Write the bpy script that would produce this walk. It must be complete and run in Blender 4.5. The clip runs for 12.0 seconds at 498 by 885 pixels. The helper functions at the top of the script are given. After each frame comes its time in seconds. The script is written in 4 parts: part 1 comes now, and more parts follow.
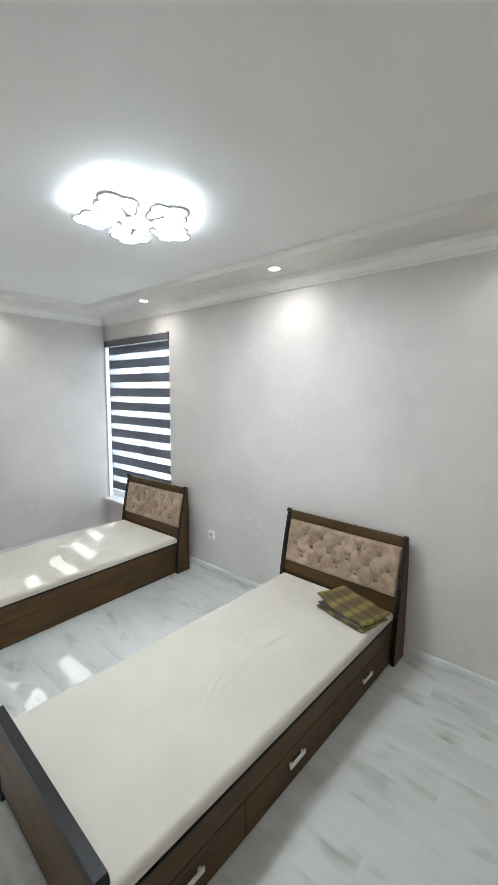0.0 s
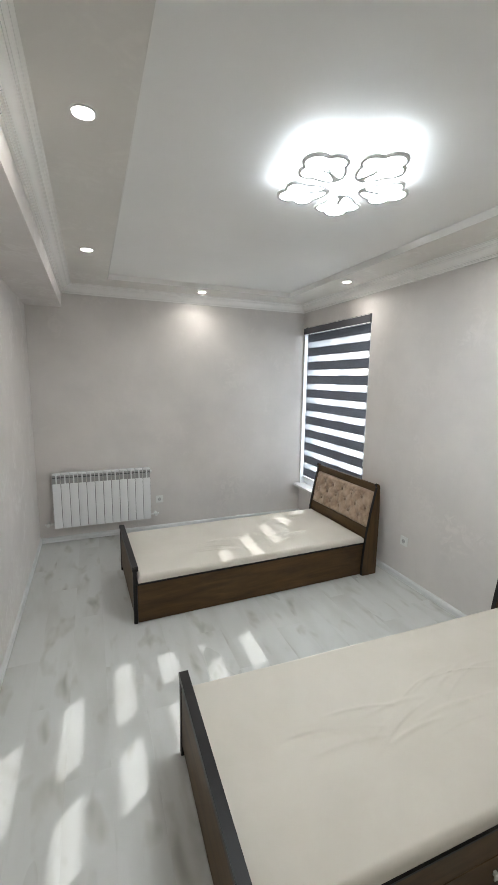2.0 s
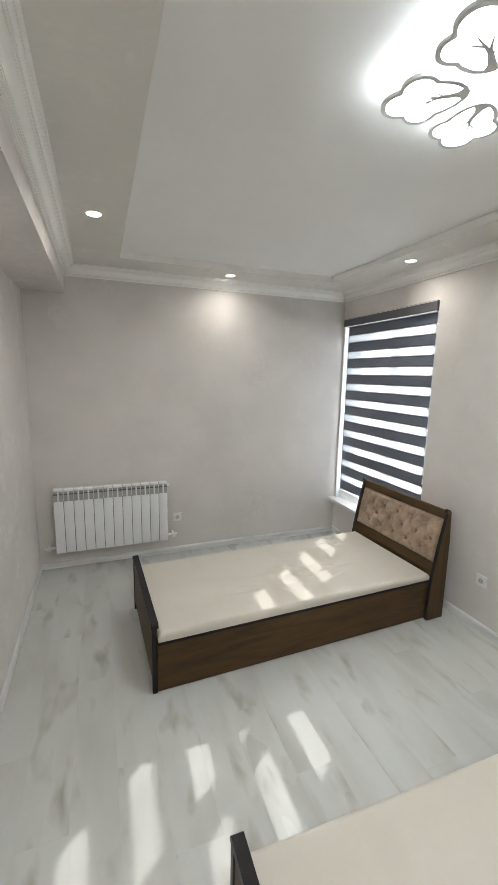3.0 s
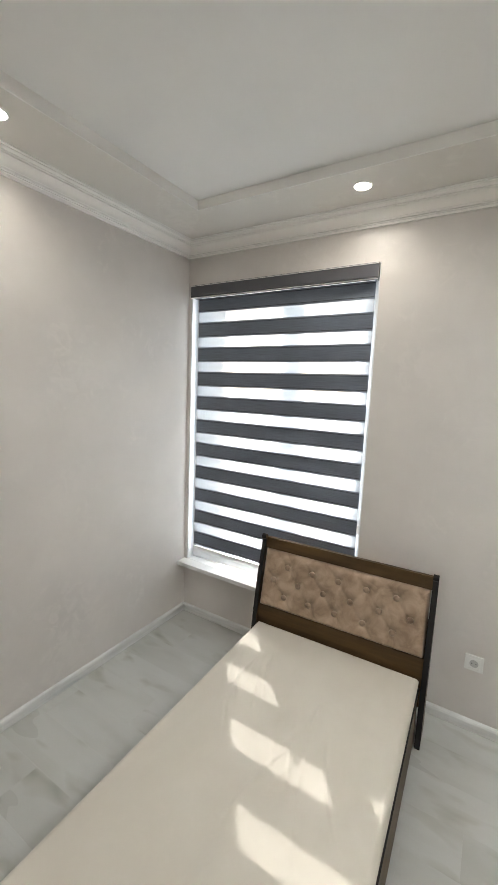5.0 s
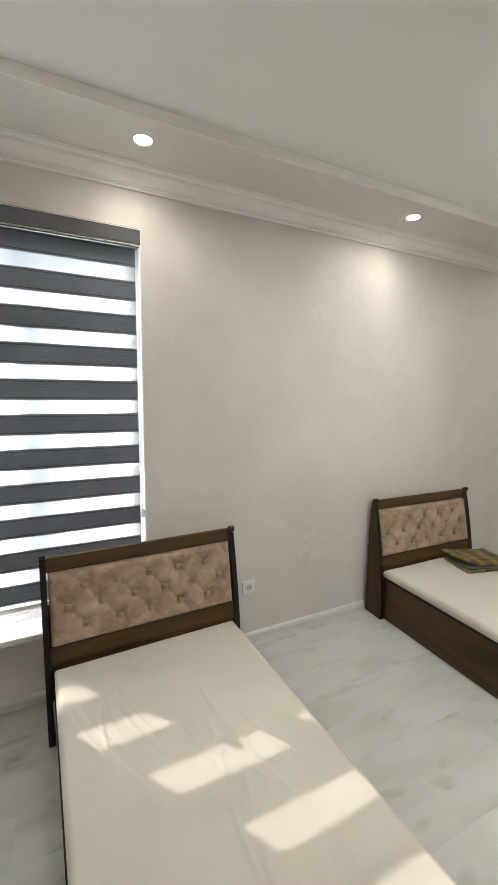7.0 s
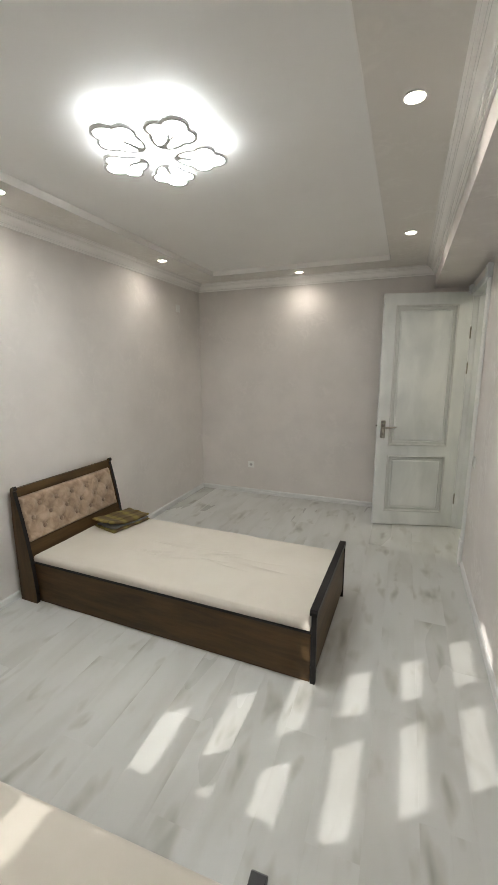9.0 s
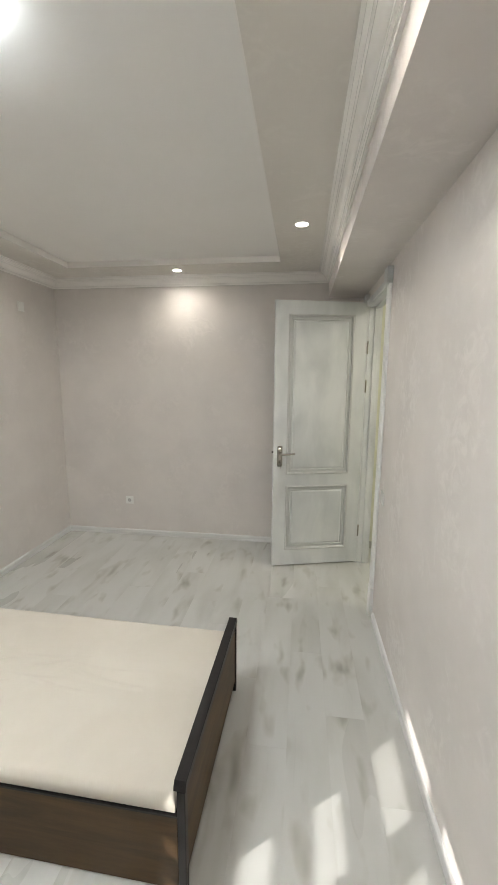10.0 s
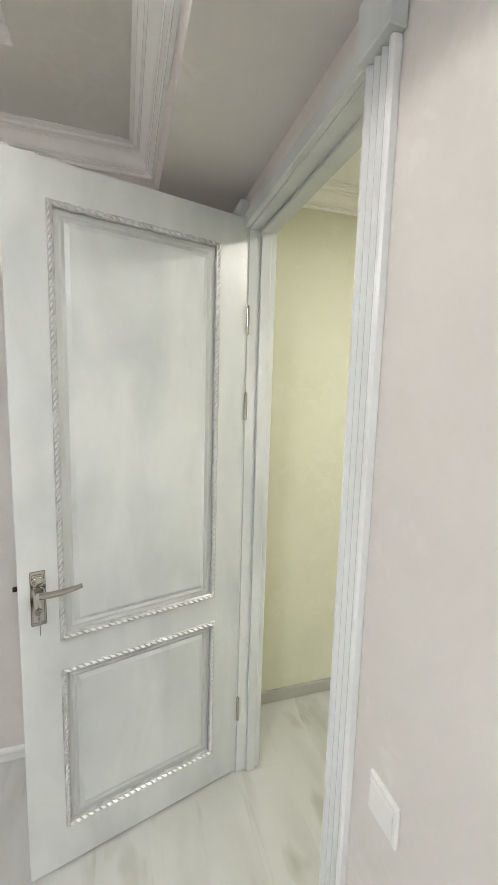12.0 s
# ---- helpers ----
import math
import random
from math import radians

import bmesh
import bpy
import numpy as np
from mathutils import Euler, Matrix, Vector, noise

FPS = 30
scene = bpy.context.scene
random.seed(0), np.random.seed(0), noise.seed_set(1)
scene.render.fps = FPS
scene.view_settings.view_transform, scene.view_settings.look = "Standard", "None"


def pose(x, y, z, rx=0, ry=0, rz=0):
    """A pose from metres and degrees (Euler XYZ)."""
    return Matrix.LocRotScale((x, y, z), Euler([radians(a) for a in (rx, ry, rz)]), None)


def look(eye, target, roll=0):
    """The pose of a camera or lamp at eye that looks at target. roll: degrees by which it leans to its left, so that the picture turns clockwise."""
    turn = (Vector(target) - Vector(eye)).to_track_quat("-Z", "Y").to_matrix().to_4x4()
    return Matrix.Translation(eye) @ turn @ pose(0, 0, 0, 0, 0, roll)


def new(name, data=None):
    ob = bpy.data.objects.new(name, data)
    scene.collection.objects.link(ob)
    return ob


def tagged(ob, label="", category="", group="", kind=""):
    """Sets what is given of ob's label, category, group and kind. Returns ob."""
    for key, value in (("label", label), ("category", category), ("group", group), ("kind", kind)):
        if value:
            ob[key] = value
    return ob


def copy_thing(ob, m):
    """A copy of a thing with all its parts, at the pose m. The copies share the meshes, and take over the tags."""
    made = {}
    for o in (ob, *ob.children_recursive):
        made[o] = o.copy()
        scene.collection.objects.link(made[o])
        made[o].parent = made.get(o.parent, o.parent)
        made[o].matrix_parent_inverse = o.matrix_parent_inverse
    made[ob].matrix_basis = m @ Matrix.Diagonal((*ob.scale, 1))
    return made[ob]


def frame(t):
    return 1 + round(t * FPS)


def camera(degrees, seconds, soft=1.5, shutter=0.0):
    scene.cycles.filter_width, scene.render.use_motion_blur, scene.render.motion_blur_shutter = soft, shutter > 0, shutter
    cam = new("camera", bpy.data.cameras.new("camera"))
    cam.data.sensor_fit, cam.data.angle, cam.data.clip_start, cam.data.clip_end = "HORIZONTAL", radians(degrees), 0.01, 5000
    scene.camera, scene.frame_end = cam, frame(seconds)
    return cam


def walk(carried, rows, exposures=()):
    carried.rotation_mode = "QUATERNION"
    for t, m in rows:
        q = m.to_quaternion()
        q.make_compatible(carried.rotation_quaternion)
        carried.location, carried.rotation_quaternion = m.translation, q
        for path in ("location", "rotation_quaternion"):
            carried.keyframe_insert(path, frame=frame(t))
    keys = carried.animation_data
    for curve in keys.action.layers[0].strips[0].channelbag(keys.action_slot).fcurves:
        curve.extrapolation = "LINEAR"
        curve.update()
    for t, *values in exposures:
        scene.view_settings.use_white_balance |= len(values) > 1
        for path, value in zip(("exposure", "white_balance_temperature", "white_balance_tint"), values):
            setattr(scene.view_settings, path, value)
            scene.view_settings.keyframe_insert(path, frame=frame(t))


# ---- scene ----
cam = camera(64.2, 12.0)
PATH = [
    (0, (0.429, 1.101, 1.767), (1.933, 2.397, 1.522), 0.6),
    (0.5, (0.499, 1.106, 1.777), (1.67, 2.701, 1.492), 0.6),
    (1, (0.521, 1.117, 1.774), (1.452, 2.86, 1.465), 0.7),
    (1.5, (0.537, 1.158, 1.768), (1.339, 2.963, 1.455), 0.8),
    (2, (0.563, 1.28, 1.758), (1.293, 3.115, 1.444), 0.9),
    (2.5, (0.561, 1.581, 1.768), (1.249, 3.432, 1.448), 1.0),
    (2.7, (0.56, 1.727, 1.798), (1.241, 3.578, 1.469), 1.2),
    (4.3, (0.78, 3.311, 1.72), (1.975, 4.885, 1.41), 1.5),
    (4.5, (0.828, 3.493, 1.715), (2.168, 4.948, 1.421), 2.1),
    (5, (0.865, 3.902, 1.713), (2.554, 4.939, 1.443), 2.3),
    (5.5, (0.991, 4.261, 1.694), (2.905, 4.784, 1.443), 2.4),
    (6, (1.002, 4.57, 1.647), (2.991, 4.591, 1.437), 2.2),
    (6.5, (1.005, 4.838, 1.611), (2.929, 4.342, 1.382), 1.5),
    (6.7, (0.988, 4.878, 1.596), (2.863, 4.222, 1.362), 1.2),
    (8.3, (0.694, 5.063, 1.656), (1.794, 3.439, 1.265), -0.1),
    (8.5, (0.653, 5.02, 1.663), (1.638, 3.324, 1.269), -0.2),
    (9, (0.541, 4.739, 1.678), (1.256, 2.912, 1.292), -0.2),
    (9.5, (0.505, 4.366, 1.709), (0.977, 2.456, 1.349), 0.1),
    (10, (0.553, 3.944, 1.708), (0.808, 1.987, 1.383), 0.4),
    (10.5, (0.519, 3.402, 1.688), (0.595, 1.426, 1.394), 0.7),
    (11, (0.545, 2.862, 1.674), (0.472, 0.882, 1.401), 0.9),
    (11.5, (0.498, 2.371, 1.651), (0.227, 0.404, 1.409), 1.2),
    (12, (0.46, 1.859, 1.69), (-0.139, -0.033, 1.44), 1.6),
]
walk(cam, [(t, look(eye, target, roll)) for t, eye, target, roll in PATH],
     [(0, 2.90, 6050, 6), (1, 2.84, 6100, 7), (2.5, 2.60, 6500, 8), (4.5, 2.64, 6700, 8), (6.5, 2.60, 7000, 8), (8.5, 2.58, 6850, 9), (9.5, 2.66, 6850, 9), (10.5, 3.14, 6650, 9), (12, 3.38, 6450, 9)])

# ---- world, sun, lamps ----
W, L = 3.08, 5.80          # room, x from the west wall, y from the south wall
Z_SOFFIT, Z_TRAY = 2.66, 2.707
SUN_DIR = Vector((-1.0, -0.77, -0.622)).normalized()
world = bpy.data.worlds.new("sky")
scene.world = world
world.use_nodes = True
wn = world.node_tree.nodes
sky = wn.new("ShaderNodeTexSky")
sky.sky_type, sky.sun_disc = "NISHITA", False
sky.sun_elevation = radians(26.2)
sky.sun_rotation = math.atan2(-SUN_DIR.x, -SUN_DIR.y)
world.node_tree.links.new(sky.outputs[0], wn["Background"].inputs[0])
wn["Background"].inputs[1].default_value = 0.06

sun = new("sun", bpy.data.lights.new("sun", "SUN"))
sun.data.energy, sun.data.angle, sun.data.color = 5.0, radians(0.35), (1.0, 0.985, 0.96)
sun.matrix_world = look((8, 9, 6), Vector((8, 9, 6)) + SUN_DIR)

sky_light = new("window_daylight", bpy.data.lights.new("window_daylight", "AREA"))
sky_light.data.shape, sky_light.data.size, sky_light.data.size_y = "RECTANGLE", 1.2, 1.85
sky_light.data.energy, sky_light.data.color = 6.2, (0.84, 0.92, 1.0)
sky_light.matrix_world = look((3.126, 5.13, 1.42), (0.0, 5.13, 1.42))

SPOTS = [(x, y) for y in (1.24, 2.92, 4.53) for x in (0.58, 2.80)] + [(1.70, 5.54), (1.70, 0.265)]
SPOT_POWER = 2.3
LAMP_GLOW = 9.0
HALL_FILL_POWER = 2.4
for sx, sy in SPOTS:
    lamp = new("spot_beam", bpy.data.lights.new("spot_beam", "SPOT"))
    lamp.data.energy, lamp.data.color = SPOT_POWER, (1.0, 0.945, 0.87)
    lamp.data.spot_size, lamp.data.spot_blend, lamp.data.shadow_soft_size = radians(165), 1.0, 0.05
    lamp.matrix_world = look((sx, sy, Z_SOFFIT - 0.012), (sx, sy, 0))

# ---- materials ----
def mat(name, color, rough=0.5, metal=0.0):
    m = bpy.data.materials.new(name)
    m.use_nodes = True
    b = m.node_tree.nodes["Principled BSDF"]
    b.inputs["Base Color"].default_value = (*color, 1)
    b.inputs["Roughness"].default_value = rough
    b.inputs["Metallic"].default_value = metal
    return m


def nd(m, kind, **kw):
    n = m.node_tree.nodes.new(kind)
    for k, v in kw.items():
        n.inputs[k.replace("_", " ")].default_value = v
    return n


def ln(m, a, b):
    m.node_tree.links.new(a, b)


def coords(m, scale=(1, 1, 1), rot=(0, 0, 0), obj=True):
    tc = nd(m, "ShaderNodeTexCoord")
    mp = nd(m, "ShaderNodeMapping")
    mp.inputs["Scale"].default_value = scale
    mp.inputs["Rotation"].default_value = rot
    ln(m, tc.outputs["Object" if obj else "Generated"], mp.inputs[0])
    return mp.outputs[0]


def ramp(m, fac, stops):
    r = nd(m, "ShaderNodeValToRGB")
    el = r.color_ramp.elements
    while len(el) < len(stops):
        el.new(0.5)
    for e, (p, c) in zip(el, stops):
        e.position, e.color = p, (*c, 1)
    ln(m, fac, r.inputs[0])
    return r.outputs[0]


def bump(m, height, strength, dist=0.002):
    b = m.node_tree.nodes["Principled BSDF"]
    bp = nd(m, "ShaderNodeBump", Strength=strength, Distance=dist)
    ln(m, height, bp.inputs["Height"])
    ln(m, bp.outputs[0], b.inputs["Normal"])
    return bp


def noise_out(m, vec, scale, detail=4.0, rough=0.55, dist=0.0):
    n = nd(m, "ShaderNodeTexNoise", Scale=scale, Detail=detail, Roughness=rough, Distortion=dist)
    ln(m, vec, n.inputs["Vector"])
    return n.outputs["Fac"]


def plaster(name, base, amount=0.06, sheen=True):
    m = mat(name, base, 0.55)
    b = m.node_tree.nodes["Principled BSDF"]
    v = coords(m)
    big = noise_out(m, v, 2.2, 5)
    c = ramp(m, big, [(0.3, tuple(x * (1 - amount) for x in base)), (0.7, tuple(min(1, x * (1 + amount)) for x in base))])
    ln(m, c, b.inputs["Base Color"])
    fine = noise_out(m, v, 13, 5, 0.6, 1.4)
    if sheen:
        area = noise_out(m, v, 2.6, 3, 0.5, 0.5)
        mk = nd(m, "ShaderNodeMath")
        mk.operation = "MULTIPLY"
        ln(m, fine, mk.inputs[0])
        ln(m, ramp(m, area, [(0.40, (0.55,) * 3), (0.62, (1.0,) * 3)]), mk.inputs[1])
        r = ramp(m, mk.outputs[0], [(0.36, (0.55,) * 3), (0.60, (0.30,) * 3)])
        ln(m, r, b.inputs["Roughness"])
        lift = nd(m, "ShaderNodeMix")
        lift.data_type = "RGBA"
        ln(m, ramp(m, mk.outputs[0], [(0.44, (0, 0, 0)), (0.62, (1, 1, 1))]), lift.inputs[0])
        ln(m, c, lift.inputs[6])
        lift.inputs[7].default_value = (*[min(0.8, x * 1.04) for x in base], 1)
        ln(m, lift.outputs[2], b.inputs["Base Color"])
    bump(m, fine, 0.15, 0.0018)
    return m


M_WALL = plaster("pearl_plaster_taupe", (0.690, 0.653, 0.628))
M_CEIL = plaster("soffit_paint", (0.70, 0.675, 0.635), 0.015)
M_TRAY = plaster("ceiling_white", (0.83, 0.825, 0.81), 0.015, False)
M_TRIM = mat("satin_white_trim", (0.90, 0.885, 0.86), 0.26)
M_HALL = plaster("hall_yellow_green_plaster", (0.665, 0.665, 0.535), 0.05)
M_SILL = mat("white_sill", (0.82, 0.82, 0.81), 0.22)
M_PVC = mat("white_pvc", (0.82, 0.83, 0.84), 0.3)
M_PLASTIC = mat("white_switch_plastic", (0.84, 0.84, 0.82), 0.25)
M_DARKHOLE = mat("socket_hole", (0.08, 0.08, 0.08), 0.6)
M_CHROME = mat("polished_nickel", (0.48, 0.46, 0.42), 0.12, 1.0)
M_STEEL = mat("brushed_handle_metal", (0.90, 0.89, 0.87), 0.34, 0.8)
M_BLACK = mat("black_brown_edging", (0.011, 0.0095, 0.0095), 0.42)
M_BLACK.node_tree.nodes["Principled BSDF"].inputs["Specular IOR Level"].default_value = 0.3


def skirting_material():
    m = mat("grey_washed_skirting", (0.62, 0.62, 0.61), 0.3)
    v = coords(m, (1, 1, 12))
    n = noise_out(m, v, 3.0, 4)
    ln(m, ramp(m, n, [(0.3, (0.60, 0.60, 0.595)), (0.7, (0.78, 0.78, 0.775))]), m.node_tree.nodes["Principled BSDF"].inputs["Base Color"])
    return m


M_SKIRT = skirting_material()


def wood(name, dark, light, along="X", rough=0.5):
    m = mat(name, dark, rough)
    b = m.node_tree.nodes["Principled BSDF"]
    sc = {"X": (0.9, 7, 7), "Y": (7, 0.9, 7), "Z": (7, 7, 0.9)}[along]
    v = coords(m, sc)
    n = noise_out(m, v, 1.6, 7, 0.62, 0.8)
    fine = noise_out(m, coords(m, tuple(s * 5 for s in sc)), 2.0, 3)
    mx = nd(m, "ShaderNodeMath")
    mx.operation = "MULTIPLY_ADD"
    ln(m, fine, mx.inputs[0])
    mx.inputs[1].default_value = 0.25
    ln(m, n, mx.inputs[2])
    ln(m, ramp(m, mx.outputs[0], [(0.36, dark), (0.60, tuple((a + c) / 2 for a, c in zip(dark, light))), (0.84, light)]), b.inputs["Base Color"])
    b.inputs["Specular IOR Level"].default_value = 0.3
    bump(m, fine, 0.25, 0.0006)
    return m


M_WOOD_X = wood("dark_walnut_board", (0.034, 0.0190, 0.0065), (0.104, 0.0580, 0.0215), "X")
M_WOOD_Y = wood("dark_walnut_rail", (0.034, 0.0190, 0.0065), (0.100, 0.0560, 0.0195), "Y")
M_WOOD_Z = wood("dark_walnut_post", (0.034, 0.0190, 0.0065), (0.100, 0.0560, 0.0195), "Z")


def laminate():
    m = mat("pale_oak_laminate", (0.56, 0.56, 0.54), 0.3)
    b = m.node_tree.nodes["Principled BSDF"]
    info = nd(m, "ShaderNodeObjectInfo")
    tc = nd(m, "ShaderNodeTexCoord")
    off = nd(m, "ShaderNodeVectorMath")
    off.operation = "ADD"
    sc = nd(m, "ShaderNodeVectorMath")
    sc.operation = "SCALE"
    sc.inputs[0].default_value = (11.0, 37.0, 5.0)
    ln(m, info.outputs["Random"], sc.inputs["Scale"])
    ln(m, tc.outputs["Object"], off.inputs[0])
    ln(m, sc.outputs[0], off.inputs[1])

    def field(scale, s, det, rough, dist):
        mp = nd(m, "ShaderNodeMapping")
        mp.inputs["Scale"].default_value = scale
        ln(m, off.outputs[0], mp.inputs[0])
        return noise_out(m, mp.outputs[0], s, det, rough, dist)
    cloud = field((2.2, 0.55, 1), 1.3, 3, 0.5, 0.3)
    streak = field((6, 0.6, 1), 1.2, 1, 0.4, 0.5)
    knot = field((9.0, 3.4, 1), 1.1, 2, 0.4, 0.3)
    smudge = field((5.5, 1.5, 1), 1.1, 3, 0.4, 0.35)
    grain = field((44, 1.8, 1), 1.6, 3, 0.6, 0.4)
    base = ramp(m, cloud, [(0.25, (0.53, 0.535, 0.52)), (0.75, (0.555, 0.56, 0.545))])
    st = ramp(m, streak, [(0.25, (0.972, 0.972, 0.965)), (0.75, (1, 1, 1))])
    kn = ramp(m, knot, [(0.585, (1, 1, 1)), (0.68, (0.85, 0.84, 0.81)), (0.80, (0.60, 0.58, 0.545))])
    sm = ramp(m, smudge, [(0.46, (1, 1, 1)), (0.82, (0.80, 0.795, 0.77))])
    gr = ramp(m, grain, [(0.62, (1, 1, 1)), (0.85, (0.93, 0.928, 0.92))])
    out = base
    for f in (st, kn, sm, gr):
        mul = nd(m, "ShaderNodeMix")
        mul.data_type, mul.blend_type = "RGBA", "MULTIPLY"
        mul.inputs[0].default_value = 1.0
        ln(m, out, mul.inputs[6])
        ln(m, f, mul.inputs[7])
        out = mul.outputs[2]
    ln(m, out, b.inputs["Base Color"])
    ln(m, ramp(m, cloud, [(0.3, (0.31,) * 3), (0.7, (0.27,) * 3)]), b.inputs["Roughness"])
    bump(m, grain, 0.03, 0.0003)
    return m


M_FLOOR = laminate()
M_JOINT = mat("floor_underlay", (0.44, 0.44, 0.43), 0.7)


def fabric(name, c1, c2, scale, rough=0.85, weave=900):
    m = mat(name, c1, rough)
    b = m.node_tree.nodes["Principled BSDF"]
    v = coords(m)
    n = noise_out(m, v, scale, 5, 0.6, 0.6)
    ln(m, ramp(m, n, [(0.35, c1), (0.65, c2)]), b.inputs["Base Color"])
    f = noise_out(m, v, weave, 2)
    bump(m, f, 0.2, 0.0004)
    b.inputs["Sheen Weight"].default_value = 0.25
    return m


M_MATTRESS = fabric("cream_mattress_cloth", (0.56, 0.52, 0.455), (0.59, 0.55, 0.485), 3)
M_VELOUR = fabric("tan_velour", (0.27, 0.185, 0.122), (0.43, 0.315, 0.225), 14, 0.75, 500)
M_BUTTON = fabric("tan_velour_button", (0.25, 0.172, 0.115), (0.37, 0.265, 0.187), 30, 0.7, 500)


def plaid():
    m = mat("olive_plaid_wool", (0.25, 0.2, 0.07), 0.85)
    b = m.node_tree.nodes["Principled BSDF"]
    v = coords(m)
    w1 = nd(m, "ShaderNodeTexWave", Scale=2.6, Distortion=1.2, Detail=1.0)
    w2 = nd(m, "ShaderNodeTexWave", Scale=4.6, Distortion=0.8, Detail=1.0)
    w1.bands_direction = "Y"
    ln(m, v, w1.inputs[0])
    ln(m, v, w2.inputs[0])
    a = ramp(m, w1.outputs["Fac"], [(0.10, (0.105, 0.073, 0.032)), (0.60, (0.130, 0.097, 0.034)), (0.92, (0.205, 0.165, 0.050))])
    c = ramp(m, w2.outputs["Fac"], [(0.02, (0.68, 0.60, 0.62)), (0.12, (0.94, 0.92, 0.90)), (0.8, (1.06, 1.04, 0.98))])
    mul = nd(m, "ShaderNodeMix")
    mul.data_type, mul.blend_type = "RGBA", "MULTIPLY"
    mul.inputs[0].default_value = 1.0
    ln(m, a, mul.inputs[6])
    ln(m, c, mul.inputs[7])
    ln(m, mul.outputs[2], b.inputs["Base Color"])
    bump(m, noise_out(m, v, 400, 2), 0.3, 0.0005)
    return m


M_PLAID = plaid()
M_LINING = fabric("grey_blue_lining", (0.07, 0.075, 0.085), (0.13, 0.135, 0.14), 40)


def door_paint():
    m = mat("patinated_pale_grey_paint", (0.55, 0.57, 0.56), 0.32)
    b = m.node_tree.nodes["Principled BSDF"]
    v = coords(m, (2.4, 2.4, 1.0))
    n = noise_out(m, v, 1.8, 4, 0.5, 0.4)
    ln(m, ramp(m, n, [(0.35, (0.52, 0.542, 0.545)), (0.65, (0.66, 0.675, 0.67))]), b.inputs["Base Color"])
    fine = noise_out(m, coords(m, (90, 90, 4)), 2, 3)
    bump(m, fine, 0.15, 0.0006)
    return m


def door_silver():
    m = mat("rubbed_silver_crevice_shade", (0.52, 0.53, 0.53), 0.3, 0.2)
    b = m.node_tree.nodes["Principled BSDF"]
    n = noise_out(m, coords(m, (6, 6, 6)), 5, 5)
    ln(m, ramp(m, n, [(0.35, (0.36, 0.37, 0.37)), (0.65, (0.56, 0.57, 0.56))]), b.inputs["Base Color"])
    return m


M_DOOR = door_paint()
M_CASING = mat("pale_silver_grey_casing", (0.78, 0.785, 0.78), 0.28)
M_SILVER = door_silver()
# darker grey that paints shade into the flutes and panel mouldings
M_RECESS_SHADE = mat("silver_grey_recess_shade", (0.50, 0.515, 0.51), 0.35)
M_ROPE = mat("rubbed_silver_rope", (0.80, 0.81, 0.80), 0.26, 0.15)


def blind_band():
    m = mat("charcoal_blind_weave", (0.08, 0.085, 0.095), 0.6)
    b = m.node_tree.nodes["Principled BSDF"]
    n = noise_out(m, coords(m, (1, 2, 160)), 4, 4)
    c = ramp(m, n, [(0.3, (0.115, 0.135, 0.172)), (0.7, (0.19, 0.217, 0.27))])
    ln(m, c, b.inputs["Base Color"])
    tl = nd(m, "ShaderNodeBsdfTranslucent")
    ln(m, c, tl.inputs[0])
    mx = nd(m, "ShaderNodeMixShader")
    mx.inputs[0].default_value = 0.08
    out = m.node_tree.nodes["Material Output"]
    ln(m, b.outputs[0], mx.inputs[1])
    ln(m, tl.outputs[0], mx.inputs[2])
    ln(m, mx.outputs[0], out.inputs[0])
    return m


def blind_sheer():
    m = bpy.data.materials.new("white_blind_mesh")
    m.use_nodes = True
    t = m.node_tree
    t.nodes.clear()
    out = t.nodes.new("ShaderNodeOutputMaterial")
    tr, tl, df = (t.nodes.new("ShaderNodeBsdf" + k) for k in ("Transparent", "Translucent", "Diffuse"))
    tl.inputs[0].default_value = (0.21, 0.22, 0.235, 1)
    df.inputs[0].default_value = (0.82, 0.84, 0.86, 1)
    m1, m2 = t.nodes.new("ShaderNodeMixShader"), t.nodes.new("ShaderNodeMixShader")
    m1.inputs[0].default_value, m2.inputs[0].default_value = 0.35, 0.37
    t.links.new(tl.outputs[0], m1.inputs[1])
    t.links.new(df.outputs[0], m1.inputs[2])
    t.links.new(tr.outputs[0], m2.inputs[2])
    t.links.new(m1.outputs[0], m2.inputs[1])
    t.links.new(m2.outputs[0], out.inputs[0])
    return m


M_BAND, M_SHEER = blind_band(), blind_sheer()
M_SEAM = mat("blind_seam_thread", (0.045, 0.05, 0.06), 0.6)
M_CASSETTE = mat("charcoal_cassette", (0.13, 0.13, 0.145), 0.25, 0.3)


def glow(name, color, strength):
    m = mat(name, color, 0.4)
    b = m.node_tree.nodes["Principled BSDF"]
    b.inputs["Emission Color"].default_value = (*color, 1)
    b.inputs["Emission Strength"].default_value = strength
    return m


M_PETAL = glow("lit_acrylic", (0.90, 0.96, 1.0), LAMP_GLOW)
# glow of an added body that brightens the ceiling round the lamp
M_BACKGLOW = glow("added_petal_backglow", (0.90, 0.95, 1.0), 1.5)
M_SPOTGLOW = glow("lit_spot_disc", (1.0, 0.96, 0.9), 8.0)
M_ACRYLIC = glow("frosted_acrylic_rim", (0.54, 0.54, 0.53), 0.02)
M_RADIATOR = mat("white_radiator_enamel", (0.84, 0.845, 0.85), 0.25)
# dark colour that paints the shade inside the radiator's gaps
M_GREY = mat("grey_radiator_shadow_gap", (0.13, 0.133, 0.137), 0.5)


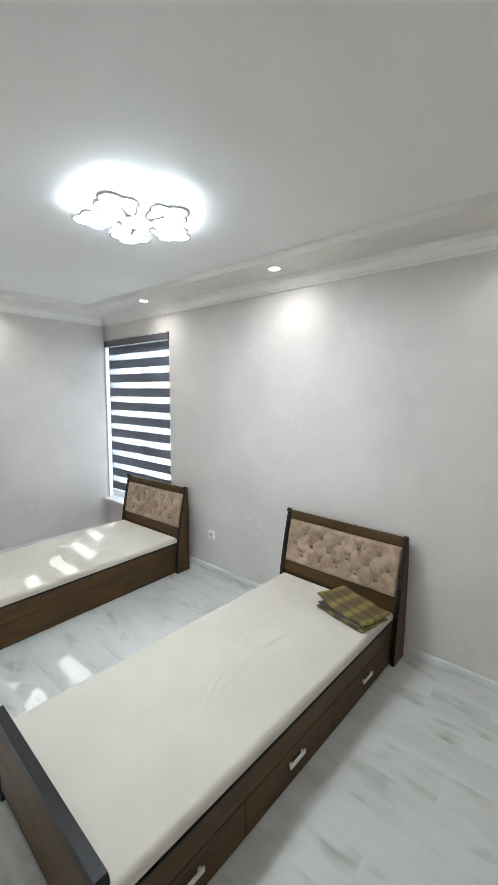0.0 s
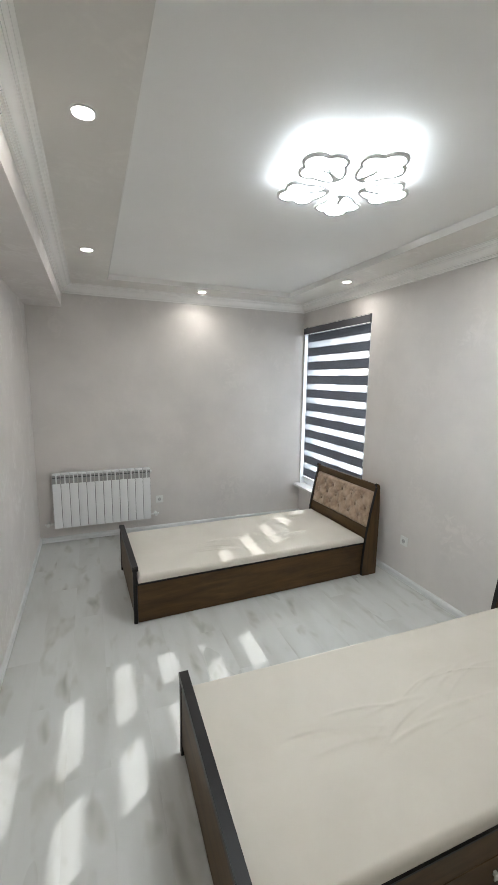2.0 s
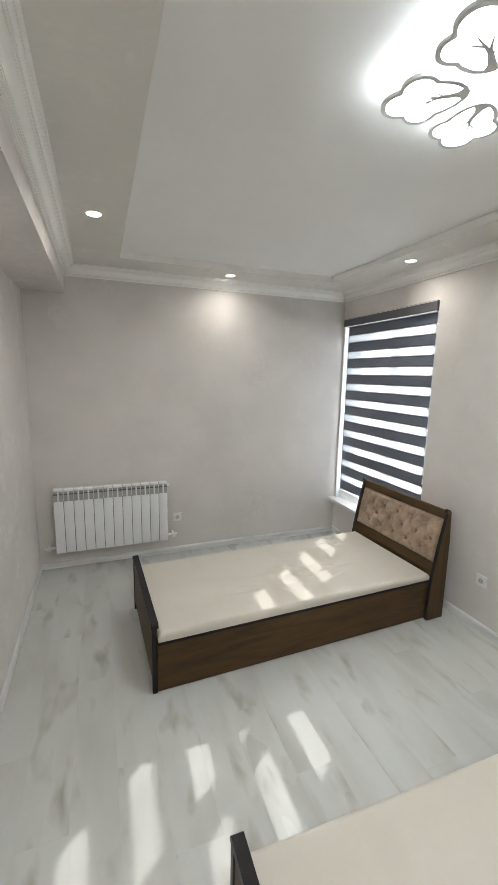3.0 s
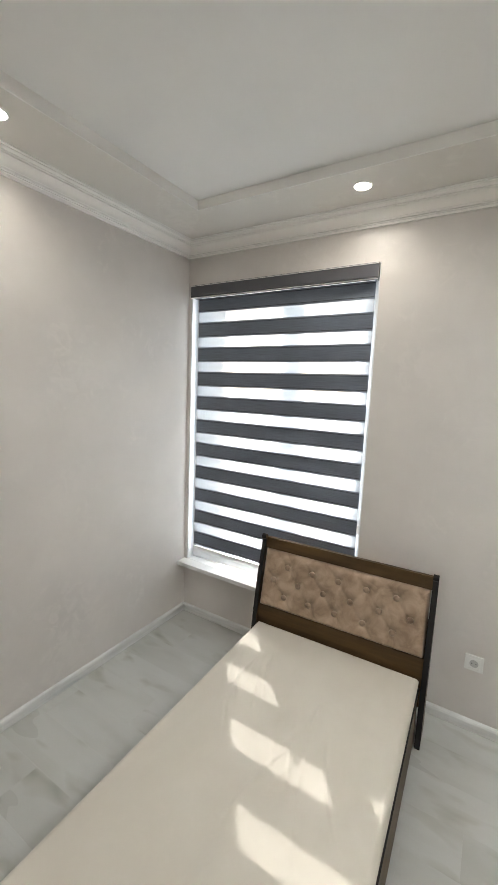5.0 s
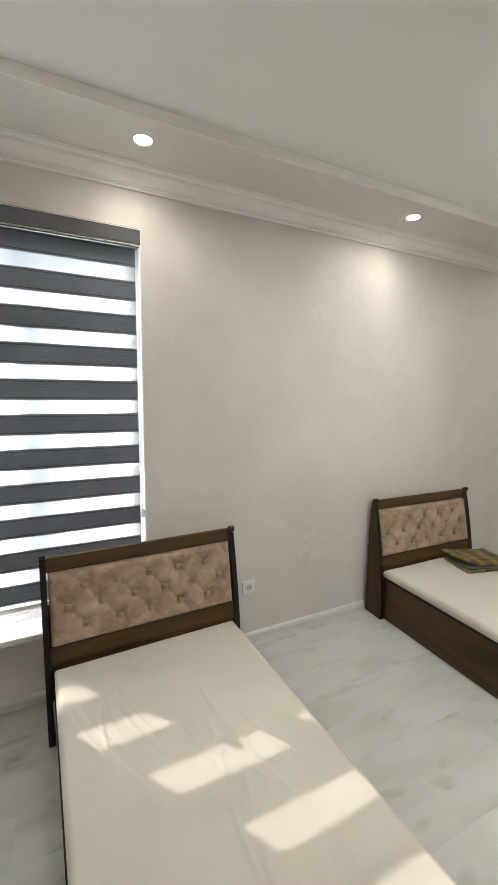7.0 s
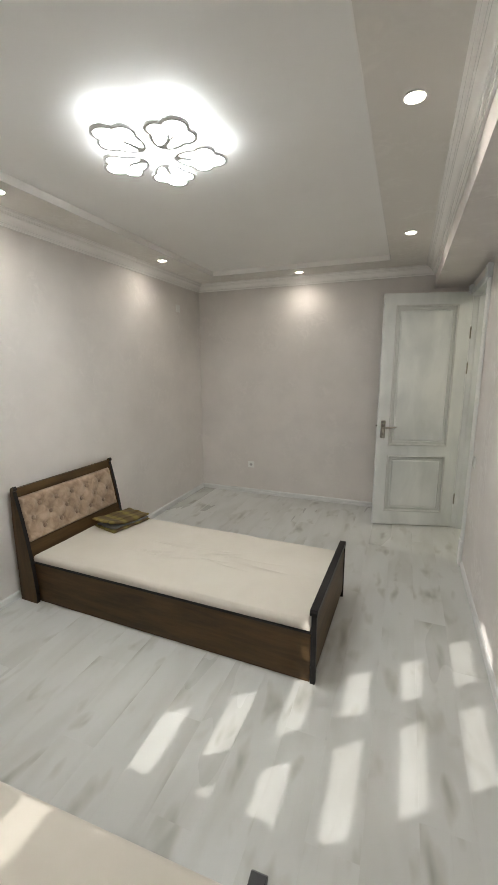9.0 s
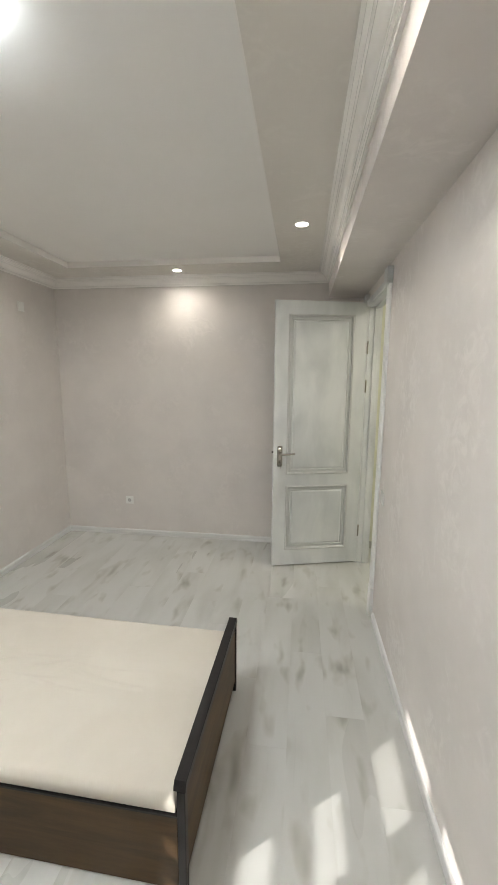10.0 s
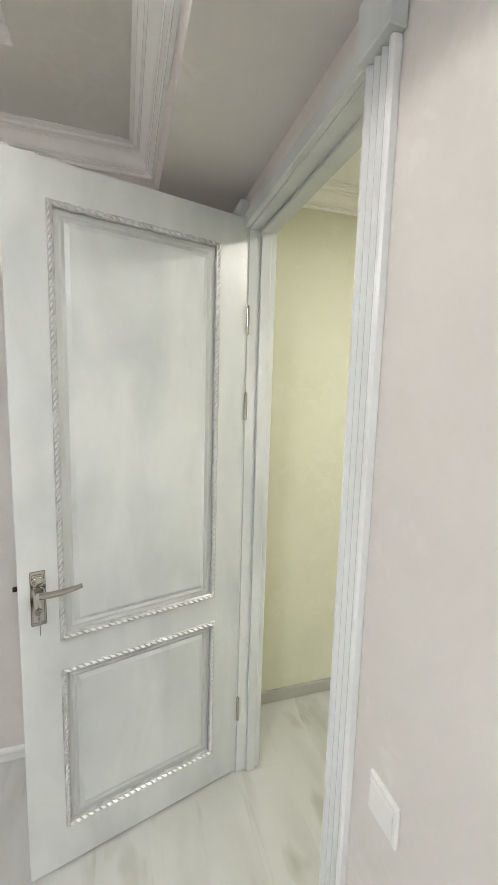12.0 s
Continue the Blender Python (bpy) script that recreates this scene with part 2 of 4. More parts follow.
def glass():
    m = mat("window_glass", (1, 1, 1), 0.0)
    b = m.node_tree.nodes["Principled BSDF"]
    b.inputs["Transmission Weight"].default_value = 1.0
    b.inputs["IOR"].default_value = 1.45
    return m


M_GLASS = glass()

# ---- building blocks ----
def box(bm, lo, hi, bevel=0.0, seg=1):
    ret = bmesh.ops.create_cube(bm, size=1.0)
    vs = ret["verts"]
    c = [(a + b) / 2 for a, b in zip(lo, hi)]
    s = [b - a for a, b in zip(lo, hi)]
    for v in vs:
        v.co = Vector((c[0] + v.co.x * s[0], c[1] + v.co.y * s[1], c[2] + v.co.z * s[2]))
    if bevel:
        es = list({e for v in vs for e in v.link_edges})
        bmesh.ops.bevel(bm, geom=es, offset=bevel, segments=seg, affect="EDGES", profile=0.5)
    return bm


def cyl(bm, c, r, h, axis="Z", seg=20, r2=None, bevel=0.0):
    ret = bmesh.ops.create_cone(bm, cap_ends=True, segments=seg, radius1=r, radius2=r if r2 is None else r2, depth=h)
    rot = {"Z": Matrix(), "X": Matrix.Rotation(radians(90), 4, "Y"), "Y": Matrix.Rotation(radians(-90), 4, "X")}[axis]
    vs = ret["verts"]
    bmesh.ops.transform(bm, matrix=Matrix.Translation(c) @ rot, verts=vs)
    if bevel:
        es = [e for e in {e for v in vs for e in v.link_edges} if any(len(f.verts) > 4 for f in e.link_faces)]
        bmesh.ops.bevel(bm, geom=es, offset=bevel, segments=2, affect="EDGES")
    return bm


def prism(bm, pts, place, a, b):
    """A closed outline of 2D points, pushed from a to b; place(u, v, w) gives the corner."""
    va = [bm.verts.new(place(u, v, a)) for u, v in pts]
    vb = [bm.verts.new(place(u, v, b)) for u, v in pts]
    n = len(pts)
    for i in range(n):
        bm.faces.new((va[i], va[(i + 1) % n], vb[(i + 1) % n], vb[i]))
    bm.faces.new(va[::-1])
    bm.faces.new(vb)
    bmesh.ops.recalc_face_normals(bm, faces=bm.faces[:])
    return bm


def mesh_of(name, bm, material, smooth=False):
    me = bpy.data.meshes.new(name)
    bm.to_mesh(me)
    bm.free()
    for m in (material if isinstance(material, (list, tuple)) else [material]):
        me.materials.append(m)
    if smooth:
        for p in me.polygons:
            p.use_smooth = True
        me.set_sharp_from_angle(angle=radians(38))
    return me


def part(name, bm, material, parent=None, label="", smooth=False):
    ob = new(name, mesh_of(name, bm, material, smooth))
    if parent:
        ob.parent = parent
    if label:
        ob["label"] = label
    return ob


def boxes(name, items, material, parent=None, label="", bevel=0.0, seg=1, smooth=False):
    bm = bmesh.new()
    for lo, hi in items:
        box(bm, lo, hi, bevel, seg)
    return part(name, bm, material, parent, label, smooth)


def structure(ob, label, category):
    return tagged(ob, label, category, kind="structure")


def thing(name, loc, label, category, group=""):
    e = new(name)
    e.empty_display_size = 0.1
    e.location = loc
    return tagged(e, label, category, group)


# ---- room shell ----
T = 0.105
DOOR_Y0, DOOR_Y1, DOOR_H = 0.345, 1.122, 2.30
WIN_Y0, WIN_Y1, WIN_Z0, WIN_Z1 = 4.49, 5.775, 0.42, 2.40
HX0, HY1 = -1.75, 2.3
structure(boxes("wall_west", [((-T, 0, 0), (0, DOOR_Y0 - 0.03, 2.8)), ((-T, DOOR_Y1 + 0.03, 0), (0, L, 2.8)),
                              ((-T, DOOR_Y0 - 0.03, DOOR_H + 0.03), (0, DOOR_Y1 + 0.03, 2.8))], M_WALL), "pale pearlescent taupe plaster wall with a doorway", "wall")
structure(boxes("wall_east", [((W, -0.2, 0), (W + 0.42, WIN_Y0, 2.8)), ((W, WIN_Y1, 0), (W + 0.42, L + 0.2, 2.8)),
                              ((W, WIN_Y0, 0), (W + 0.42, WIN_Y1, WIN_Z0 - 0.03)), ((W, WIN_Y0, WIN_Z1), (W + 0.42, WIN_Y1, 2.8))], M_WALL),
          "pale pearlescent taupe plaster wall with a window", "wall")
structure(boxes("wall_north", [((-T, L, 0), (W, L + 0.2, 2.8))], M_WALL), "plain pearlescent taupe plaster wall behind the radiator", "wall")
structure(boxes("wall_south", [((-T, -0.2, 0), (W, 0, 2.8))], M_WALL), "plain pearlescent taupe plaster wall beside the door", "wall")
structure(boxes("ceiling_beam", [((0, 0, 2.44), (0.325, L, 2.8))], M_WALL), "long boxed beam of taupe plaster under the ceiling", "beam")
TX0, TX1, TY0, TY1 = 0.75, 2.66, 0.43, 5.39
bm = bmesh.new()
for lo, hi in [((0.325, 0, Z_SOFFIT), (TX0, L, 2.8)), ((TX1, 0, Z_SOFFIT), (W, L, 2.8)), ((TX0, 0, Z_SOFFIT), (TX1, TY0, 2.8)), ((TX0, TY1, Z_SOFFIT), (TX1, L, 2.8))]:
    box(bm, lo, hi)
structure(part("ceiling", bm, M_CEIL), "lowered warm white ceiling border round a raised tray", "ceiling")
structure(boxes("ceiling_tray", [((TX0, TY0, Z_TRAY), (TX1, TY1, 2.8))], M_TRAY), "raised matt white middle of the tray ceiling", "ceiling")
bm = bmesh.new()
e = 0.006
for lo, hi in [((TX0, TY0, Z_SOFFIT - 0.002), (TX0 + e, TY1, Z_TRAY)), ((TX1 - e, TY0, Z_SOFFIT - 0.002), (TX1, TY1, Z_TRAY)),
               ((TX0 + e, TY0, Z_SOFFIT - 0.002), (TX1 - e, TY0 + e, Z_TRAY)), ((TX0 + e, TY1 - e, Z_SOFFIT - 0.002), (TX1 - e, TY1, Z_TRAY))]:
    box(bm, lo, hi)
structure(part("trim", bm, M_TRIM), "smooth white step round the raised ceiling", "trim")

CORNICE = [(0, 2.573), (0.013, 2.573), (0.014, 2.583), (0.020, 2.584), (0.020, 2.589), (0.030, 2.590), (0.031, 2.598),
           (0.034, 2.599), (0.037, 2.609), (0.044, 2.620), (0.055, 2.629), (0.066, 2.633), (0.067, 2.640), (0.074, 2.641), (0.075, 2.646),
           (0.081, 2.650), (0.090, 2.651), (0.091, 2.655), (0.104, 2.656), (0.104, Z_SOFFIT), (0, Z_SOFFIT)]
X0B = 0.325


def cornice(name, a, b, inward):
    """A mitred run along a wall from corner a to corner b."""
    bm = bmesh.new()
    a, b, n = Vector(a), Vector(b), Vector(inward)
    d = (b - a).normalized()
    rows = []
    for end, s in ((a, 1), (b, -1)):
        rows.append([bm.verts.new((*(end + n * u + d * (s * u)).xy, z)) for u, z in CORNICE])
    k = len(CORNICE)
    for i in range(k - 1):
        bm.faces.new((rows[0][i], rows[0][i + 1], rows[1][i + 1], rows[1][i]))
    bmesh.ops.recalc_face_normals(bm, faces=bm.faces[:])
    ob = part(name, bm, M_TRIM, smooth=True)
    return structure(ob, "satin white stepped plaster cornice under the ceiling", "cornice")


cornice("cornice_east", (W, 0, 0), (W, L, 0), (-1, 0, 0))
cornice("cornice_north", (X0B, L, 0), (W, L, 0), (0, -1, 0))
cornice("cornice_west", (X0B, 0, 0), (X0B, L, 0), (1, 0, 0))
cornice("cornice_south", (X0B, 0, 0), (W, 0, 0), (0, 1, 0))


def skirting(name, lo, hi, axis, side):
    """A low skirting board with a rounded top; axis it runs along, side the way it faces."""
    pts = [(0, 0), (0.014, 0), (0.014, 0.040), (0.011, 0.050), (0.005, 0.056), (0, 0.058)]
    bm = bmesh.new()
    if axis == "Y":
        prism(bm, pts, lambda u, v, w: (lo[0] + side * u, w, v), lo[1], hi[1])
    else:
        prism(bm, pts, lambda u, v, w: (w, lo[1] + side * u, v), lo[0], hi[0])
    return structure(part(name, bm, M_SKIRT), "low pale grey washed skirting board along the wall", "skirting board")


skirting("baseboard", (W, 0.015), (W, L - 0.015), "Y", -1)
skirting("baseboard", (0, 1.25), (0, L - 0.015), "Y", 1)
skirting("baseboard", (0, L), (W, L), "X", -1)
skirting("baseboard", (0, 0), (W, 0), "X", 1)

# corridor beyond the door
structure(boxes("wall_hall_south", [((HX0, -0.2, 0), (-T, 0.0, 2.8))], M_HALL), "yellow-green plaster wall of the corridor", "wall")
structure(boxes("wall_hall_west", [((HX0 - 0.2, -0.2, 0), (HX0, HY1, 2.8))], M_HALL), "yellow-green plaster wall across the corridor", "wall")
structure(boxes("wall_hall_north", [((HX0, HY1, 0), (-T, HY1 + 0.2, 2.8))], M_HALL), "yellow-green plaster wall at the corridor's end", "wall")
structure(boxes("wall_hall_east", [((-T - 0.004, 0.0, 0), (-T, DOOR_Y0 - 0.03, 2.8)), ((-T - 0.004, DOOR_Y1 + 0.03, 0), (-T, HY1, 2.8)),
                                   ((-T - 0.004, DOOR_Y0 - 0.03, DOOR_H + 0.03), (-T, DOOR_Y1 + 0.03, 2.8))], M_HALL), "yellow-green plaster on the corridor side of the doorway", "wall")
structure(boxes("ceiling_hall", [((HX0, 0.0, 2.66), (-T - 0.004, HY1, 2.8))], M_TRAY), "white corridor ceiling", "ceiling")
bm = bmesh.new()
prism(bm, CORNICE, lambda u, v, w: (w, u, v), HX0, -T - 0.004)
structure(part("cornice_hall", bm, M_TRIM), "white stepped plaster cornice in the corridor", "cornice")
structure(boxes("baseboard", [((HX0, 0.0, 0), (-T - 0.006, 0.014, 0.072))], mat("grey_hall_skirting", (0.40, 0.40, 0.37), 0.4), bevel=0.003), "mid grey skirting board along the corridor wall", "skirting board")
# fill light added to brighten the corridor; the fixture above it is invented
hall_fill = new("hall_fill_light", bpy.data.lights.new("hall_fill_light", "AREA"))
hall_fill.data.energy, hall_fill.data.size, hall_fill.data.color = HALL_FILL_POWER, 0.3, (1.0, 0.95, 0.86)
hall_fill.matrix_world = look((-0.95, 1.25, 2.60), (-0.95, 1.25, 0))
tagged(boxes("added_ceiling_light", [((-1.12, 1.08, 2.615), (-0.78, 1.42, 2.66))], M_PLASTIC, bevel=0.01, seg=2), "square white fixture, unseen, added over the corridor's fill light", "ceiling light")

# outside: ground and sky reach past the window
structure(boxes("ground", [((-600, -600, -3.2), (800, 600, -3.0))], mat("pale_dusty_ground", (0.40, 0.38, 0.35), 0.9)), "pale dusty ground outside the window", "ground")


# ---- door and its frame ----
def fluted(name, y0, y1, z0, z1, parent):
    """A casing board on the room side with four flutes."""
    pts = [(y0, 0), (y0, 0.017)]
    n = 3
    w = (y1 - y0 - 0.020) / n
    y = y0 + 0.010
    for i in range(n):
        pts += [(y, 0.019), (y + 0.004, 0.009), (y + w - 0.007, 0.009), (y + w - 0.001, 0.019)]
        y += w
    pts += [(y1 - 0.004, 0.019), (y1, 0.014), (y1, 0)]
    bm = bmesh.new()
    prism(bm, pts, lambda u, v, wz: (v + 0.001, u, wz), z0, z1)
    board = part(name, bm, M_CASING, parent)
    # thin darker strips paint the shade at the bottom of each flute
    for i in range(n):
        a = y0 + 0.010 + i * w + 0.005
        boxes("flute_shade", [((0.0095, a, z0 + 0.001), (0.0112, a + 0.006, z1 - 0.001))], M_RECESS_SHADE, parent)
    return board


door_frame = structure(boxes("door_frame", [((-T - 0.004, DOOR_Y0 - 0.028, 0), (0.001, DOOR_Y0, DOOR_H)), ((-T - 0.004, DOOR_Y1, 0), (0.001, DOOR_Y1 + 0.028, DOOR_H)),
                                            ((-T - 0.004, DOOR_Y0 - 0.028, DOOR_H), (0.001, DOOR_Y1 + 0.028, DOOR_H + 0.028))], M_DOOR, bevel=0.002), "pale grey patinated wooden door frame in the doorway", "door frame")
boxes("door_stop", [((-0.085, DOOR_Y0, 0), (-0.045, DOOR_Y0 + 0.012, DOOR_H)), ((-0.085, DOOR_Y1 - 0.012, 0), (-0.045, DOOR_Y1, DOOR_H)),
                    ((-0.085, DOOR_Y0 + 0.012, DOOR_H - 0.012), (-0.045, DOOR_Y1 - 0.012, DOOR_H))], M_DOOR, door_frame, bevel=0.002)
fluted("casing", DOOR_Y1 + 0.006, DOOR_Y1 + 0.090, 0.22, 2.30, door_frame)
fluted("casing", DOOR_Y0 - 0.090, DOOR_Y0 - 0.006, 0.22, 2.30, door_frame)
boxes("plinth_block", [((0.001, DOOR_Y1 + 0.004, 0), (0.026, DOOR_Y1 + 0.093, 0.218))], M_CASING, door_frame, bevel=0.003)
boxes("plinth_block", [((0.001, DOOR_Y0 - 0.093, 0), (0.026, DOOR_Y0 - 0.004, 0.218))], M_DOOR, door_frame, bevel=0.003)
boxes("head_casing", [((0.001, DOOR_Y0 + 0.001, 2.302), (0.022, DOOR_Y1 - 0.001, 2.352)),
                      ((0.001, DOOR_Y1, 2.301), (0.038, DOOR_Y1 + 0.102, 2.403)), ((0.001, DOOR_Y0 - 0.118, 2.301), (0.038, DOOR_Y0, 2.403))], M_DOOR, door_frame, "silver-rubbed head board with end blocks", bevel=0.003)

DW, DH, DT = 0.80, 2.325, 0.040
door = thing("door_1", (0.006, DOOR_Y0 - 0.002, 0.012), "pale grey patinated two-panel door standing wide open into the room", "door")
door["kind"] = "structure"
door.rotation_euler = (0, 0, math.atan2(0.207, 0.773))
# leaf: stiles and rails round two sunk panels (local x along the leaf, y its face, z up)
UP, LO = (0.125, 0.675, 0.860, 2.205), (0.125, 0.675, 0.155, 0.735)
box_list = [((0, -DT, 0), (UP[0], 0, DH)), ((UP[1], -DT, 0), (DW, 0, DH)), ((UP[0], -DT, 0), (UP[1], 0, LO[2])), ((UP[0], -DT, LO[3]), (UP[1], 0, UP[2])), ((UP[0], -DT, UP[3]), (UP[1], 0, DH))]
boxes("leaf", box_list, M_DOOR, door)


def sunk_panel(r):
    x0, x1, z0, z1 = r
    bm = bmesh.new()
    rings = []
    for inset, y in ((0.0, -0.012), (0.022, -0.012), (0.028, -0.009), (0.036, -0.013), (0.040, -0.016), (0.052, -0.008)):
        rings.append([bm.verts.new(c) for c in ((x0 + inset, y, z0 + inset), (x1 - inset, y, z0 + inset), (x1 - inset, y, z1 - inset), (x0 + inset, y, z1 - inset))])
    for a, b in zip(rings, rings[1:]):
        for i in range(4):
            bm.faces.new((a[i], a[(i + 1) % 4], b[(i + 1) % 4], b[i]))
    moulding = bm.copy()
    bmesh.ops.recalc_face_normals(moulding, faces=moulding.faces[:])
    # the moulding's darker colour stands for shade on its slopes
    part("panel_moulding", moulding, M_RECESS_SHADE, door, "silver-grey stepped moulding inside the rope bead, recess shade in its colour")
    bmesh.ops.delete(bm, geom=bm.faces[:], context="FACES_ONLY")
    bm.verts.ensure_lookup_table()
    for v in rings[-1]:
        v.co.y += 0.0006
    bm.faces.new(rings[-1])
    bk = [bm.verts.new(c) for c in ((x0, -DT + 0.008, z0), (x1, -DT + 0.008, z0), (x1, -DT + 0.008, z1), (x0, -DT + 0.008, z1))]
    bm.faces.new(bk[::-1])
    for i in range(4):
        bm.faces.new((rings[-1][(i + 1) % 4], rings[-1][i], bk[i], bk[(i + 1) % 4]))
    bmesh.ops.recalc_face_normals(bm, faces=bm.faces[:])
    return part("panel", bm, M_DOOR, door)


def rope_run(bm, p0, p1, r=0.0085):
    """A twisted bead: slanted lozenges one after another on a half-round rod."""
    p0, p1 = Vector(p0), Vector(p1)
    d = (p1 - p0).normalized()
    side = d.cross(Vector((0, 1, 0)))
    n = max(2, int((p1 - p0).length / 0.021))
    for i in range(n):
        c = p0 + (p1 - p0) * ((i + 0.5) / n)
        ax = (d * 0.0135 + side * 0.0065)
        ends = [c - ax, c + ax]
        wv = side * 0.0045 - d * 0.0035
        top = Vector((0, r, 0))
        vs = [bm.verts.new(q) for q in (ends[0], c - wv - d * 0.002, c + wv + d * 0.002, ends[1], c - d * 0.004 + top, c + d * 0.004 + top)]
        bm.faces.new((vs[0], vs[1], vs[4]))
        bm.faces.new((vs[1], vs[3], vs[5], vs[4]))
        bm.faces.new((vs[3], vs[2], vs[5]))
        bm.faces.new((vs[2], vs[0], vs[4], vs[5]))


for r in (UP, LO):
    sunk_panel(r)
    bm, rope = bmesh.new(), bmesh.new()
    o = -0.002
    cs = [(r[0] + o, r[2] + o), (r[1] - o, r[2] + o), (r[1] - o, r[3] - o), (r[0] + o, r[3] - o)]
    for i in range(4):
        (xa, za), (xb, zb) = cs[i], cs[(i + 1) % 4]
        rope_run(rope, (xa, 0.0022, za), (xb, 0.0022, zb))
        if xa == xb:
            box(bm, (xa - 0.0095, -0.012, min(za, zb) - 0.0095), (xa + 0.0095, 0.002, max(za, zb) + 0.0095), 0.002)
        else:
            box(bm, (min(xa, xb) + 0.0096, -0.012, za - 0.0095), (max(xa, xb) - 0.0096, 0.002, za + 0.0095), 0.002)
    part("rope_moulding", rope, M_ROPE, door, "silver-rubbed rope bead round the panel")
    # strip coloured darker to paint the shade around and between the rope's twists
    part("bead_strip", bm, M_SILVER, door, "strip under the rope bead, darkened as shade in its crevices")

hx = 0.745
handle = part("door_handle", box(box(bmesh.new(), (hx - 0.022, 0, 0.925), (hx + 0.022, 0.005, 1.105), 0.004, 2), (hx - 0.017, 0.005, 0.935), (hx + 0.017, 0.008, 1.095), 0.003, 2), M_CHROME, door, "polished nickel backplate", smooth=True)
bm = bmesh.new()
cyl(bm, (hx, 0.022, 1.04), 0.010, 0.035, "Y")
cyl(bm, (hx, 0.012, 1.04), 0.016, 0.012, "Y", bevel=0.003)
path = [(hx, 0.04), (hx - 0.03, 0.045), (hx - 0.065, 0.043), (hx - 0.10, 0.040), (hx - 0.125, 0.036)]
prev = None
for i, (px, py) in enumerate(path):
    ring = [bm.verts.new((px, py + 0.009 * math.cos(a), 1.04 + (0.012 - 0.0012 * i) * math.sin(a) - 0.003 * math.sin(i))) for a in [2 * math.pi * k / 12 for k in range(12)]]
    if prev:
        for k in range(12):
            bm.faces.new((prev[k], prev[(k + 1) % 12], ring[(k + 1) % 12], ring[k]))
    else:
        bm.faces.new(ring)
    prev = ring
bm.faces.new(prev[::-1])
bmesh.ops.recalc_face_normals(bm, faces=bm.faces[:])
for zr, rr in ((1.072, 0.019), (1.04, 0.018)):
    ret = bmesh.ops.create_uvsphere(bm, u_segments=20, v_segments=10, radius=rr)
    for v in ret["verts"]:
        v.co = Vector((hx + v.co.x, 0.008 + v.co.y * 0.45, zr + v.co.z))
part("lever", bm, M_CHROME, handle, smooth=True)
bm = bmesh.new()
cyl(bm, (hx, 0.011, 0.965), 0.015, 0.010, "Y", bevel=0.003)
cyl(bm, (hx, 0.017, 0.965), 0.0085, 0.014, "Y", bevel=0.002)
part("lock_cylinder", bm, M_CHROME, handle, smooth=True)
bm = bmesh.new()
box(bm, (hx - 0.0015, 0.018, 0.958), (hx + 0.0015, 0.036, 0.972), 0.0005)
box(bm, (hx - 0.0015, 0.034, 0.915), (hx + 0.0015, 0.050, 0.968), 0.0005)
part("key", bm, M_CHROME, handle, "small nickel key hanging in the lock")
bm = bmesh.new()
cyl(bm, (DW + 0.006, -0.02, 1.05), 0.008, 0.014, "X", bevel=0.002)
part("latch", bm, M_BLACK, door, smooth=True)
for hz in (0.30, 1.62, 1.95):
    bm = bmesh.new()
    cyl(bm, (-0.004, 0.006, hz), 0.0065, 0.10, "Z", 12)
    cyl(bm, (-0.004, 0.006, hz + 0.055), 0.008, 0.012, "Z", 12, 0.003)
    part("hinge", bm, M_CHROME, door, smooth=True)


# ---- switches and sockets ----
def socket(loc, turn, label, kind="socket"):
    """Faces local +y."""
    s = thing("wall_socket" if kind == "socket" else "light_switch", loc, label, "socket" if kind == "socket" else "switch")
    s.rotation_euler = (0, 0, turn)
    boxes("plate", [((-0.042, 0, -0.042), (0.042, 0.009, 0.042))], M_PLASTIC, s, bevel=0.003, seg=2)
    if kind == "socket":
        bm = bmesh.new()
        box(bm, (-0.028, 0.009, -0.028), (0.028, 0.011, 0.028), 0.001)
        part("insert", bm, M_PLASTIC, s)
        bm = bmesh.new()
        cyl(bm, (0, 0.0112, 0), 0.020, 0.001, "Y", 24)
        part("well", bm, mat("socket_grey", (0.5, 0.5, 0.49), 0.4), s, "grey round socket well")
        bm = bmesh.new()
        for dx in (-0.0095, 0.0095):
            cyl(bm, (dx, 0.0122, 0), 0.0027, 0.001, "Y", 10)
        part("pin_hole", bm, M_DARKHOLE, s)
    else:
        boxes("rocker", [((-0.033, 0.009, -0.033), (0.033, 0.013, 0.033))], M_PLASTIC, s, bevel=0.002, seg=2)
    return s


socket((W, 3.86, 0.37), radians(90), "square white wall socket between the two beds")
socket((1.25, L, 0.37), radians(180), "square white wall socket beside the radiator")
socket((2.364, 0, 0.388), 0, "square white wall socket on the bare wall")
socket((0, 1.318, 0.925), radians(-90), "square white light switch beside the door", "switch")
socket((W, 0.526, 2.32), radians(90), "small white blank cover plate high on the wall", "switch")


# ---- window, sill, blind ----
window = thing("window_1", (W + 0.065, (WIN_Y0 + WIN_Y1) / 2, WIN_Z0), "white plastic double window behind the striped blind", "window")
window["kind"] = "structure"
ww, wh = (WIN_Y1 - WIN_Y0) / 2, WIN_Z1 - WIN_Z0
fr = [((0, -ww, 0), (0.06, ww, 0.06)), ((0, -ww, wh - 0.06), (0.06, ww, wh)), ((0, -ww, 0.06), (0.06, -ww + 0.06, wh - 0.06)), ((0, ww - 0.06, 0.06), (0.06, ww, wh - 0.06)),
      ((0, -0.135, 0.06), (0.06, -0.075, wh - 0.06))]
boxes("window_frame", fr, M_PVC, window, bevel=0.003)
